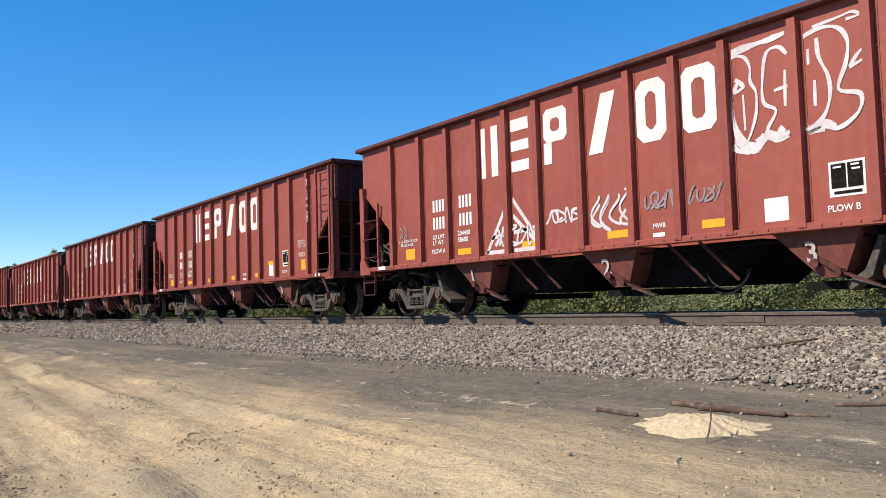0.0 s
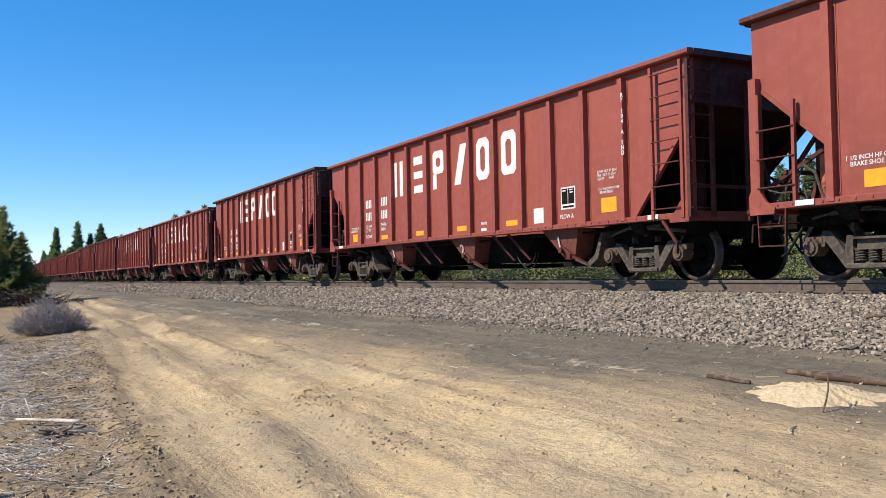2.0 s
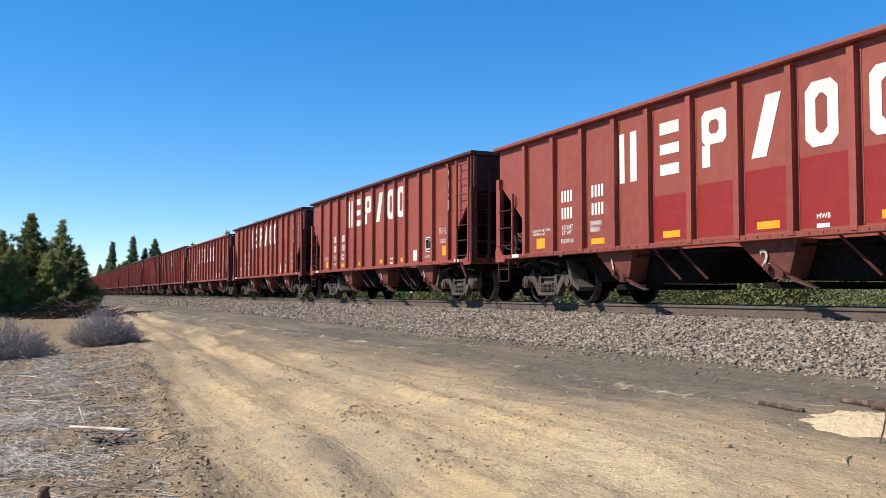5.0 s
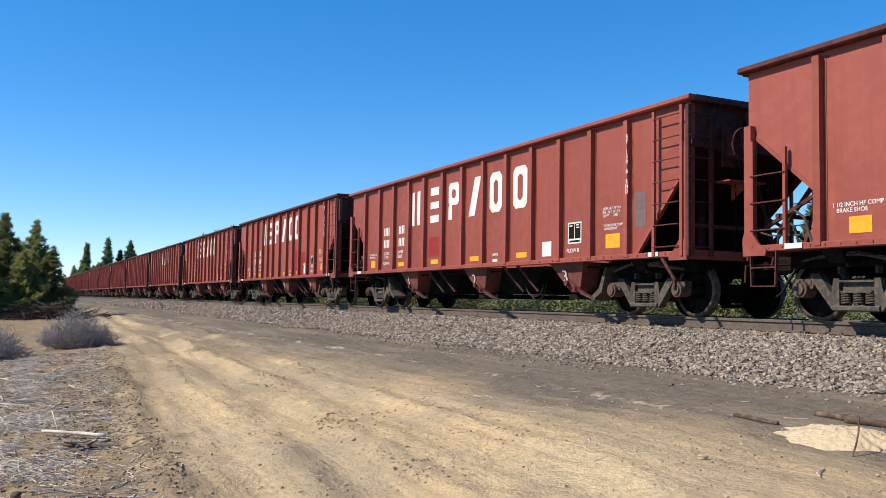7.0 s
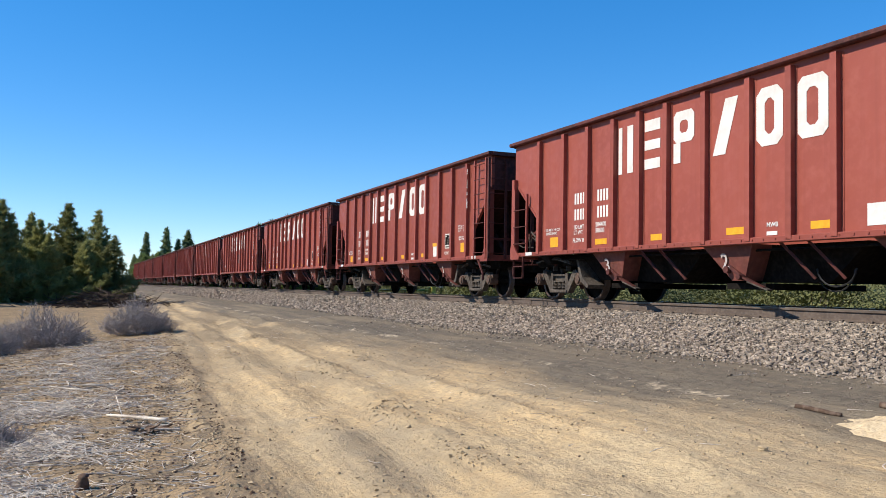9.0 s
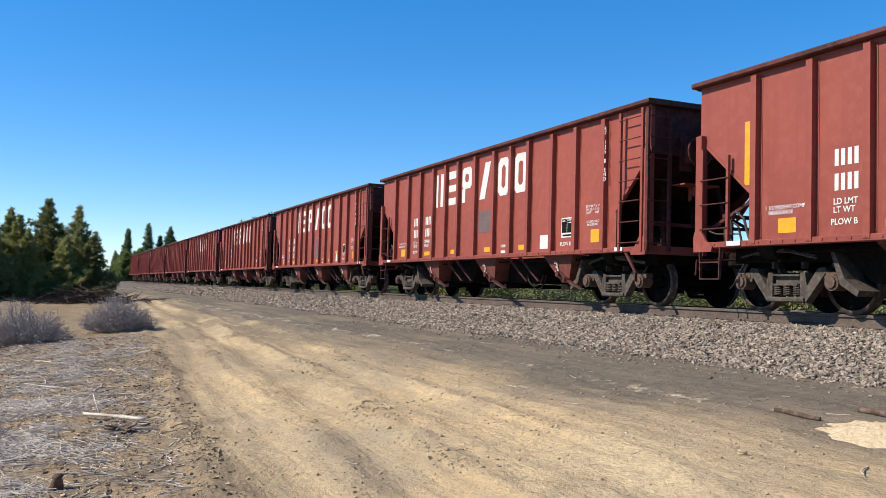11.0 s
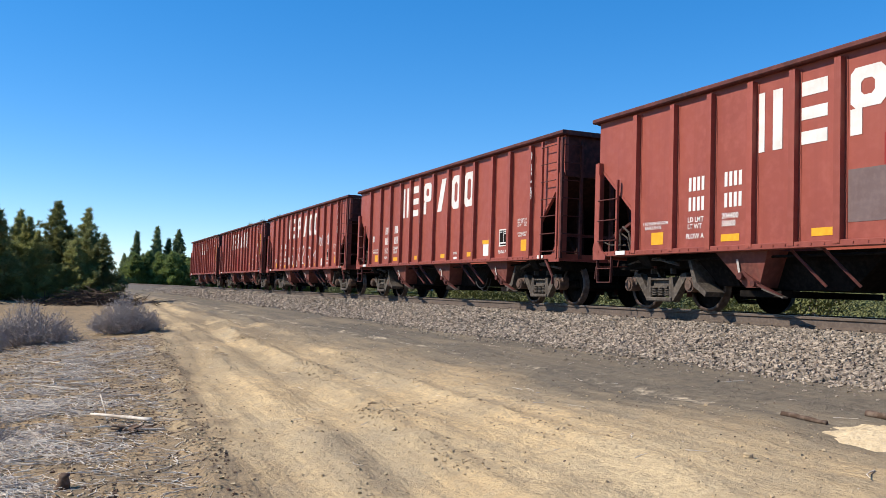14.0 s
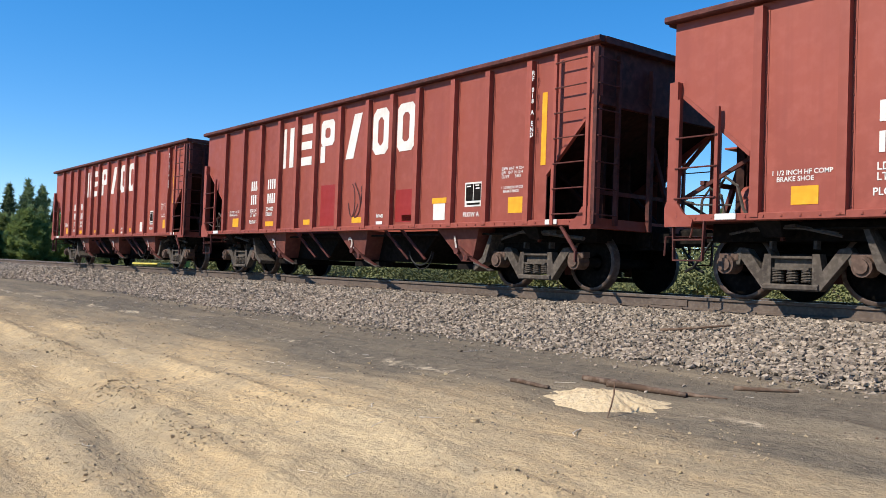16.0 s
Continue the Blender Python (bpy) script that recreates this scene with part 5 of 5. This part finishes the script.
def build_sand_patch():
    rnd = random.Random(3)
    n, m = 72, 20
    v, f = [], []
    for i in range(m + 1):
        for j in range(n):
            a = 2 * math.pi * j / n
            edge = 1 + 0.38 * noise.noise(Vector((math.cos(a) * 1.6, math.sin(a) * 1.6, 1.0))) + 0.28 * noise.noise(Vector((math.cos(a) * 4, math.sin(a) * 4, 2.0)))
            t = i / m
            x, y = -4.36 + 0.50 * t * edge * math.cos(a) + 0.12 * t * math.sin(a), 5.36 + 0.31 * t * edge * math.sin(a)
            z = hills(x, y) - 0.012 + 0.10 * (1 - t ** 1.7) + 0.035 * noise.noise(Vector((x * 6, y * 6, 0))) * (1 - t * 0.6) + 0.03 * abs(noise.noise(Vector((x * 16, y * 16, 4)))) * (1 - t * t)
            v.append((x, y, z))
    for i in range(m):
        for j in range(n):
            k = (j + 1) % n
            f.append((i * n + j, (i + 1) * n + j, (i + 1) * n + k, i * n + k))
    me = bpy.data.meshes.new("sand_patch")
    me.from_pydata(v, [], f)
    me.materials.append(SAND)
    me.polygons.foreach_set("use_smooth", [True] * len(f))
    tagged(new("sand_patch", me), "low heap of pale dug sand on the dirt", "sand heap")

    def on(x, y, up=0.0):
        return (x, y, hills(x, y) + up)
    for a, b, r0, r1, text in (((-5.05, 5.88), (-4.62, 5.86), 0.026, 0.03, "short weathered brown log beside the pale sand"),
                               ((-4.70, 5.80), (-4.02, 5.95), 0.034, 0.022, "weathered brown log lying behind the pale sand"),
                               ((-4.05, 5.97), (-3.70, 6.02), 0.018, 0.008, "thin splintered brown branch on the dirt"),
                               ((-5.42, 5.36), (-5.02, 5.42), 0.022, 0.016, "short brown stick on dark cinders"),
                               ((-3.86, 6.35), (-3.45, 6.62), 0.02, 0.012, "brown stick at the edge of the ballast")):
        s = lumpy(Shape(), rnd, on(*a, r0 * 0.8), on(*b, r1 * 0.8), r0, r1)
        tagged(new("log", s.mesh("log", LOG, True)), text, "log")
    s = Shape()
    pts = [Vector(on(-4.03, 5.02, 0.0)), Vector(on(-4.02, 5.05, 0.08)), Vector(on(-4.04, 5.1, 0.15)), Vector(on(-4.07, 5.14, 0.23))]
    for a, b in zip(pts, pts[1:]):
        s.rod(a, b, 0.006, 6)
    tagged(new("upright_twig", s.mesh("upright_twig", LOG)), "thin bent twig standing in the pale sand", "twig")
    s = Shape()
    stick(s, rnd, -3.9, 4.6, hills(-3.9, 4.6), 0.3, 0.006)
    tagged(new("twig", s.mesh("twig", TWIG)), "pale forked twig on the dirt", "twig")
    # branch lying on the ballast
    s = lumpy(Shape(), rnd, (-6.2, 8.45, surface_height(-6.2, 8.45) + 0.03), (-5.55, 8.9, surface_height(-5.55, 8.9) + 0.06), 0.02, 0.010)
    tagged(new("branch", s.mesh("branch", LOG, True)), "dark dead branch lying on the ballast", "branch")
    # rocks on the road
    for x, y, r, text in ((-7.83, 2.79, 0.024, "brown clod of dirt at the rut's edge"), (-7.05, 2.62, 0.022, "brown clod of dirt in the road"), (-4.61, 4.25, 0.032, "small dark upright stone on the dirt"), (-7.9, 2.95, 0.024, "brown clod of dirt at the rut's edge")):
        me = bpy.data.meshes.new("clod")
        bm = bmesh.new()
        bmesh.ops.create_icosphere(bm, subdivisions=2, radius=r)
        for p in bm.verts:
            p.co *= 1 + 0.7 * noise.noise(p.co * 28 + Vector((x, y, 0)))
            p.co.z *= 0.6
        bm.to_mesh(me)
        bm.free()
        me.materials.append(CLOD)
        ob = tagged(new("clod", me), text, "clod")
        ob.matrix_basis = pose(x, y, hills(x, y) + r * 0.4)
    # bleached branch and a dark root beside the road
    s = lumpy(Shape(), rnd, on(-9.68, 0.28, 0.05), on(-8.94, 0.80, 0.05), 0.013, 0.02)
    s.rod(on(-9.45, 0.42, 0.05), on(-9.75, 0.36, 0.24), 0.006, 6)
    tagged(new("dead_branch", s.mesh("dead_branch", TWIG, True)), "bleached dead branch on brown dirt", "branch")
    root = tagged(empty("root_clump", at=pose(-8.6, 0.62, hills(-8.6, 0.62))), "dark broken root clump on the dirt", "root")
    for _ in range(12):
        a = rnd.uniform(0, 6.28)
        s = lumpy(Shape(), rnd, (rnd.uniform(-0.1, 0.1), rnd.uniform(-0.1, 0.1), 0.02), (0.25 * math.cos(a), 0.2 * math.sin(a), rnd.uniform(0.0, 0.12)), 0.02, 0.008, 3, 5)
        part("root", s, LOG, root)
    s = lumpy(Shape(), rnd, on(-6.53, 0.02, -0.02), on(-6.5, 0.04, 0.10), 0.05, 0.03)
    tagged(new("stump", s.mesh("stump", LOG, True)), "small dark charred stump in the dirt", "stump")


# ---- plants ----
def build_sage(x, y, wide, high, seed, label):
    rnd = random.Random(seed)
    bush = tagged(empty("sage_bush", at=pose(x, y, hills(x, y) - 0.03)), label, "bush", "grey bushes")
    s = Shape()
    for _ in range(620):
        a, spread = rnd.uniform(0, 6.28), rnd.random() ** 0.6
        lump = 1 + 0.4 * noise.noise(Vector((math.cos(a) * spread * 2.2, math.sin(a) * spread * 2.2, seed)))
        tip = Vector((math.cos(a) * wide / 2 * spread * rnd.uniform(0.7, 1.1), math.sin(a) * wide / 2 * spread, high * lump * (1 - 0.75 * spread ** 2) * rnd.uniform(0.4, 0.95)))
        root = Vector((tip.x * 0.45 + rnd.gauss(0, wide * 0.08), tip.y * 0.45 + rnd.gauss(0, wide * 0.08), 0.0))
        mid = root.lerp(tip, 0.6) + Vector((rnd.gauss(0, 0.07), rnd.gauss(0, 0.07), rnd.gauss(0, 0.03)))
        s.rod(root, mid, 0.006, 3).rod(mid, tip, 0.005, 3, 0.002)
        for _ in range(8):
            t0 = root.lerp(mid, rnd.uniform(0.5, 1.0)) if rnd.random() < 0.4 else mid.lerp(tip, rnd.random())
            t2 = t0 + Vector((rnd.gauss(0, 0.075), rnd.gauss(0, 0.075), rnd.gauss(0.045, 0.05)))
            s.rod(t0, t2, 0.0042, 3, 0.002)
    part("foliage", s, SAGE, bush)
    return bush


def tuft(s, rnd, p, size, n, droop=0.1):
    """A spray of needles: thin blades round a shoot."""
    d = Vector((rnd.gauss(0, 1), rnd.gauss(0, 1), rnd.gauss(0.5, 0.6))).normalized()
    for _ in range(n):
        e = (d + Vector((rnd.gauss(0, 0.8), rnd.gauss(0, 0.8), rnd.gauss(0, 0.7)))).normalized() * size * rnd.uniform(0.6, 1.2)
        w = e.orthogonal().normalized() * size * 0.12
        s.add([p - w, p + w, p + e], [(0, 1, 2)])


def pine_meshes(seed, high, radius, tufts, size, blades, needle, lean=0.0):
    rnd = random.Random(seed)
    trunk, crown = Shape(), Shape()
    lumpy(trunk, rnd, (0, 0, -0.2), (lean, 0, high * 0.95), high * 0.022, high * 0.003, 8, 7, 0.1)
    whorls = int(12 + high * 2.0)
    ends = []
    for i in range(whorls):
        t = 0.05 + 0.93 * i / (whorls - 1)
        z = high * t
        reach = radius * (1 - t) ** 0.9 * rnd.uniform(0.62, 1.18) + 0.04
        k = rnd.choice((4, 5, 6))
        off = rnd.uniform(0, 6.28)
        for j in range(k):
            a = off + 6.28 * j / k + rnd.uniform(-0.3, 0.3)
            L = reach * rnd.uniform(0.55, 1.15)
            tip = Vector((lean * t + L * math.cos(a), L * math.sin(a), z + L * rnd.uniform(0.05, 0.55)))
            base = Vector((lean * t, 0, z))
            trunk.rod(base, tip, 0.008 + 0.012 * reach, 4, 0.004)
            ends.append((base, tip, L))
    total = sum(e[2] for e in ends)
    for base, tip, L in ends:
        for _ in range(max(2, int(tufts * L / total))):
            t = rnd.random() ** 0.6
            p = base.lerp(tip, t) + Vector((rnd.gauss(0, 0.12), rnd.gauss(0, 0.12), rnd.gauss(0.03, 0.1))) * (0.4 + L * 0.35)
            tuft(crown, rnd, p, size, blades)
    return trunk.mesh("trunk", BARK), crown.mesh("crown", needle)


def place_tree(meshes, x, y, z, s, turn, label, group, kind="pine_tree"):
    tree = tagged(empty(kind, at=pose(x, y, z, 0, 0, turn) @ Matrix.Diagonal((s, s, s, 1))), label, "tree", group)
    part("trunk", meshes[0], BARK, tree)
    part("crown", meshes[1], NEEDLE, tree)
    return tree


def build_trees():
    rnd = random.Random(12)
    near = [pine_meshes(100 + i, 6.0, r, 5200, 0.24, 6, NEEDLE) for i, r in enumerate((2.3, 2.1, 2.6, 1.9))]
    for yaw, dist, high, k in ((89.0, 48, 5.0, 0), (90.7, 49, 5.4, 1), (92.7, 52, 5.0, 3), (94.3, 46, 5.1, 2), (91.7, 46, 3.6, 2), (88.0, 47, 3.7, 2), (89.6, 47, 3.4, 2), (92.2, 48, 4.4, 0), (94.9, 48, 4.6, 2), (91.2, 47, 3.0, 0), (93.6, 50, 4.2, 0), (95.6, 45, 5.2, 1),
                               (97.2, 47, 5.6, 0), (99.5, 44, 4.8, 2), (90.0, 52, 4.2, 2), (102, 46, 5.3, 3), (105, 43, 4.6, 1)):
        a = radians(yaw)
        place_tree(near[k], -dist * math.sin(a), dist * math.cos(a), 0.15, high / 6.0, rnd.uniform(0, 360), "young dark green pine with low branches beside the dirt road", "young pines beside the road")
    far = [pine_meshes(200 + i, 14.0, r, 2600, 0.85, 5, NEEDLE_FAR) for i, r in enumerate((3.2, 4.0, 2.7, 3.6))]
    spots = []
    for yaw, high in ((87.9, 13), (86.1, 15.5), (84.9, 17.2), (84.2, 14), (83.6, 16.5), (82.4, 13.5), (81.3, 15.5), (80.3, 14), (79.2, 16), (78.4, 17), (77.4, 18), (76.6, 17), (75.8, 15), (74.5, 16)):
        spots.append((yaw, 262 if yaw > 80 else 215, high))
    low = [pine_meshes(300 + i, 8.0, r, 2600, 0.8, 6, OLIVE) for i, r in enumerate((3.4, 4.0, 3.0))]
    for i in range(80):                         # the dense lower edge of the woods
        yaw = rnd.uniform(73, 88.2)
        spots.append((yaw, rnd.uniform(235, 262) if yaw > 80 else rnd.uniform(180, 205), rnd.uniform(6.5, 10)))
    for i in range(140):
        yaw = rnd.uniform(70, 87.6)
        dist = rnd.uniform(225, 245) if yaw > 80 else rnd.uniform(165, 180)
        a = radians(yaw)
        place_tree(rnd.choice(low), -dist * math.sin(a), max(TRACK + 4, dist * math.cos(a)), 0.4, rnd.uniform(0.7, 1.15), rnd.uniform(0, 360), "bushy young olive green pine at the edge of the woods", "young pines at the woods", "young_pine_tree")
    for yaw, dist, high in spots:
        a = radians(yaw)
        x, y = -dist * math.sin(a), dist * math.cos(a)
        if y < TRACK + 2.6:
            y = TRACK + 2.6 + rnd.uniform(0, 2)
            if yaw > 87.4:
                y = 2.0 + rnd.uniform(-2, 2)
        place_tree(rnd.choice(far), x, y, 0.4, high / 14.0, rnd.uniform(0, 360), "tall distant green pine at the edge of the woods", "distant pines")
    for i in range(34):                         # low woods behind the end of the road
        a, dist = radians(rnd.uniform(86.2, 92.5)), rnd.uniform(225, 262)
        place_tree(rnd.choice(low), -dist * math.sin(a), min(4.5, dist * math.cos(a)), 0.3, rnd.uniform(0.9, 1.5), rnd.uniform(0, 360), "bushy young olive green pine at the edge of the woods", "young pines at the woods", "young_pine_tree")
    for i in range(60):                         # woods where the track goes out of sight
        place_tree(rnd.choice(far), rnd.uniform(-335, -275), rnd.uniform(-26, 7), 0.3, rnd.uniform(0.5, 1.0), rnd.uniform(0, 360), "distant green pine at the end of the track", "distant pines")
    for i in range(60):                         # woods behind the train
        x = rnd.uniform(-170, 40)
        place_tree(rnd.choice(far), x, rnd.uniform(44, 75), 0.5, rnd.uniform(0.45, 0.75), rnd.uniform(0, 360), "green pine in the woods behind the railway", "pines behind the railway")
    for i in range(44):                         # woods across the road
        x = rnd.uniform(-210, -70)
        place_tree(rnd.choice(far), x, rnd.uniform(-70, -8), 0.1, rnd.uniform(0.42, 0.75), rnd.uniform(0, 360), "green pine in the woods across the dirt road", "pines across the road")
    # heap of cut branches under the young pines
    s = Shape()
    for _ in range(620):
        x, y = rnd.gauss(-43.6, 1.0), rnd.gauss(1.2, 1.5)
        z = 0.2 + max(0, 1.0 - 0.22 * abs(y - 1.2) - 0.3 * abs(x + 43.6)) * rnd.random()
        a = rnd.uniform(0, 6.28)
        s.rod((x, y, z), (x + 0.9 * math.cos(a), y + 0.9 * math.sin(a), z + rnd.uniform(-0.15, 0.35)), 0.025, 4, 0.008)
    tagged(new("brush_pile", s.mesh("brush_pile", BRUSHWOOD)), "dark heap of dead branches under the young pines", "brush pile", kind="stuff")


def build_shrubs():
    rnd = random.Random(33)
    kinds = []
    for k in range(4):
        s = Shape()
        for _ in range(2600):
            a, r = rnd.uniform(0, 6.28), rnd.random() ** 0.5
            z = rnd.random() ** 0.8 * (1 - 0.6 * r * r)
            p = Vector((math.cos(a) * r, math.sin(a) * r * 0.9, z)) * (1 + 0.25 * noise.noise(Vector((a * 1.3, z * 3, k))))
            e = Vector((rnd.gauss(0, 1), rnd.gauss(0, 1), rnd.gauss(0.4, 1))).normalized() * 0.05
            w = e.orthogonal().normalized() * 0.022
            s.add([p - w, p + e * 0.5 + w * 0.2 - w, p + e, p + w], [(0, 1, 2, 3)])
        stems = Shape()
        for _ in range(24):
            a = rnd.uniform(0, 6.28)
            stems.rod((0.1 * math.cos(a), 0.1 * math.sin(a), -0.1), (0.7 * math.cos(a), 0.7 * math.sin(a), 0.7 * rnd.random()), 0.015, 4, 0.005)
        kinds.append((s.mesh("leaves", SHRUB), stems.mesh("stalk", BARK)))
    for i in range(240):
        x, y = rnd.uniform(-70, 22), rnd.uniform(18.5, 38)
        leaves, stems = rnd.choice(kinds)
        h = rnd.uniform(0.8, 1.9) if y < 27 else rnd.uniform(1.8, 3.2)
        b = tagged(empty("shrub", at=pose(x, y, 0.66, 0, 0, rnd.uniform(0, 360)) @ Matrix.Diagonal((h * 1.1, h * 1.1, h, 1))), "low yellow-green shrub growing beyond the rails", "shrub", "shrubs beyond the rails")
        part("leaves", leaves, SHRUB, b)
        part("stalk", stems, BARK, b)
    s = Shape()
    for _ in range(9000):
        x, y = rnd.uniform(-70, 16), 14.0 + 14 * rnd.random() ** 1.4
        z = hills(x, y)
        e = Vector((rnd.gauss(0, 0.05), rnd.gauss(0, 0.05), rnd.uniform(0.08, 0.34)))
        w = Vector((rnd.gauss(0, 1), rnd.gauss(0, 1), 0)).normalized() * 0.012
        p = Vector((x, y, z - 0.02))
        s.add([p - w, p + w, p + e], [(0, 1, 2)])
    tagged(new("dry_grass", s.mesh("dry_grass", GRASS)), "dry yellow grass beyond the rails", "grass", kind="stuff")


def build_barrier():
    """A long low pole on posts beyond the rails, with a small plate at its end."""
    pole = tagged(empty("barrier_pole", at=pose(-39.0, 14.0, 0.66)), "long yellow painted barrier pole on low posts beyond rails", "barrier")
    part("pole", Shape().rod((-2.6, 0, 0.66), (4.4, 0, 0.72), 0.045, 10), BARRIER, pole)
    part("counterweight", Shape().box(4.3, 4.72, -0.09, 0.09, 0.62, 0.86, c=0.02), BARRIER, pole, "yellow boxy pole end")
    for x in (-2.2, 1.0, 4.5):
        part("post", Shape().rod((x, 0.06, -0.05), (x, 0.06, 0.66), 0.04, 8), TIE, pole)
    mark = tagged(empty("marker_post", at=pose(-33.5, 14.0, 0.66)), "thin green post with a small white plate", "marker post")
    part("post", Shape().box(-0.025, 0.025, -0.02, 0.02, -0.05, 0.92), OLIVE, mark)
    part("plate", Shape().box(-0.22, 0.22, -0.035, -0.021, 0.84, 0.98), WHITE, mark, "small white plate")


STONES = STONE.copy()
STONES.name = "loose_ballast_stone"
for node in STONES.node_tree.nodes:
    if node.bl_idname == "ShaderNodeObjectInfo":
        geo = STONES.node_tree.nodes.new("ShaderNodeNewGeometry")
        for link in list(node.outputs["Random"].links):
            STONES.node_tree.links.new(geo.outputs["Random Per Island"], link.to_socket)
build_sage(-23.6, 1.45, 2.0, 1.1, 1, "dry grey leafless bush on the sandy dirt")
build_sage(-21.8, -0.7, 2.3, 1.1, 2, "dry grey spreading bush beside the road")
build_sage(-20.0, -2.1, 2.2, 1.1, 3, "dry grey spreading bush beside the road")
build_sage(-8.9, -1.1, 1.5, 0.35, 4, "flattened dry grey brush on the dirt")
build_trees()
build_shrubs()
build_litter()
build_sand_patch()
build_barrier()
build_stones()
build_single_stones(bed)


# ---- what moves ----
def motions():
    # the pace is not quite even: metres ahead of or behind the mean, from time to time
    ahead = ((0, -0.02), (0.5, -0.11), (1, -0.25), (1.5, 0.33), (2, 0.38), (2.5, 0.28), (3, 0.27), (3.5, -0.49), (4, -0.51), (4.5, -0.47), (5.25, -0.2), (6, 0.03), (6.5, 0.06), (7, 0.08), (7.5, -0.02),
             (8, 0.11), (8.5, 0.06), (9, 0.0), (9.75, -0.22), (10.5, -0.44), (11, -0.47), (11.5, -0.49), (12, 0.19), (12.5, 0.17), (13, 0.13), (13.5, 0.24), (14, 0.18), (14.5, 0.16), (15, -0.23), (15.5, -0.15), (16, 0.1))
    for car, offset, L in train:
        walk(car, [(t, pose(START + offset + SPEED * t + more, TRACK, RAIL)) for t, more in ahead])
    # wheels roll without slipping: one turn of the wheel for each length of its rim
    sets = [o for car, _, _ in train for t in car.children if t.name.startswith("truck") for o in t.children if o.name.startswith("wheelset")]
    rate = math.degrees(SPEED / 0.457) / FPS
    done = {}
    for o in sets:
        x = round(o.matrix_basis.translation.x, 2)
        if x not in done:
            walk(o, [(i / FPS, pose(x, 0, 0.457, 0, (rate * i) % 360, 0)) for i in range(481)])
            done[x] = o.animation_data
        else:
            o.rotation_mode = "QUATERNION"
            keys = o.animation_data_create()
            keys.action = done[x].action
            keys.action_slot = done[x].action_slot


motions()
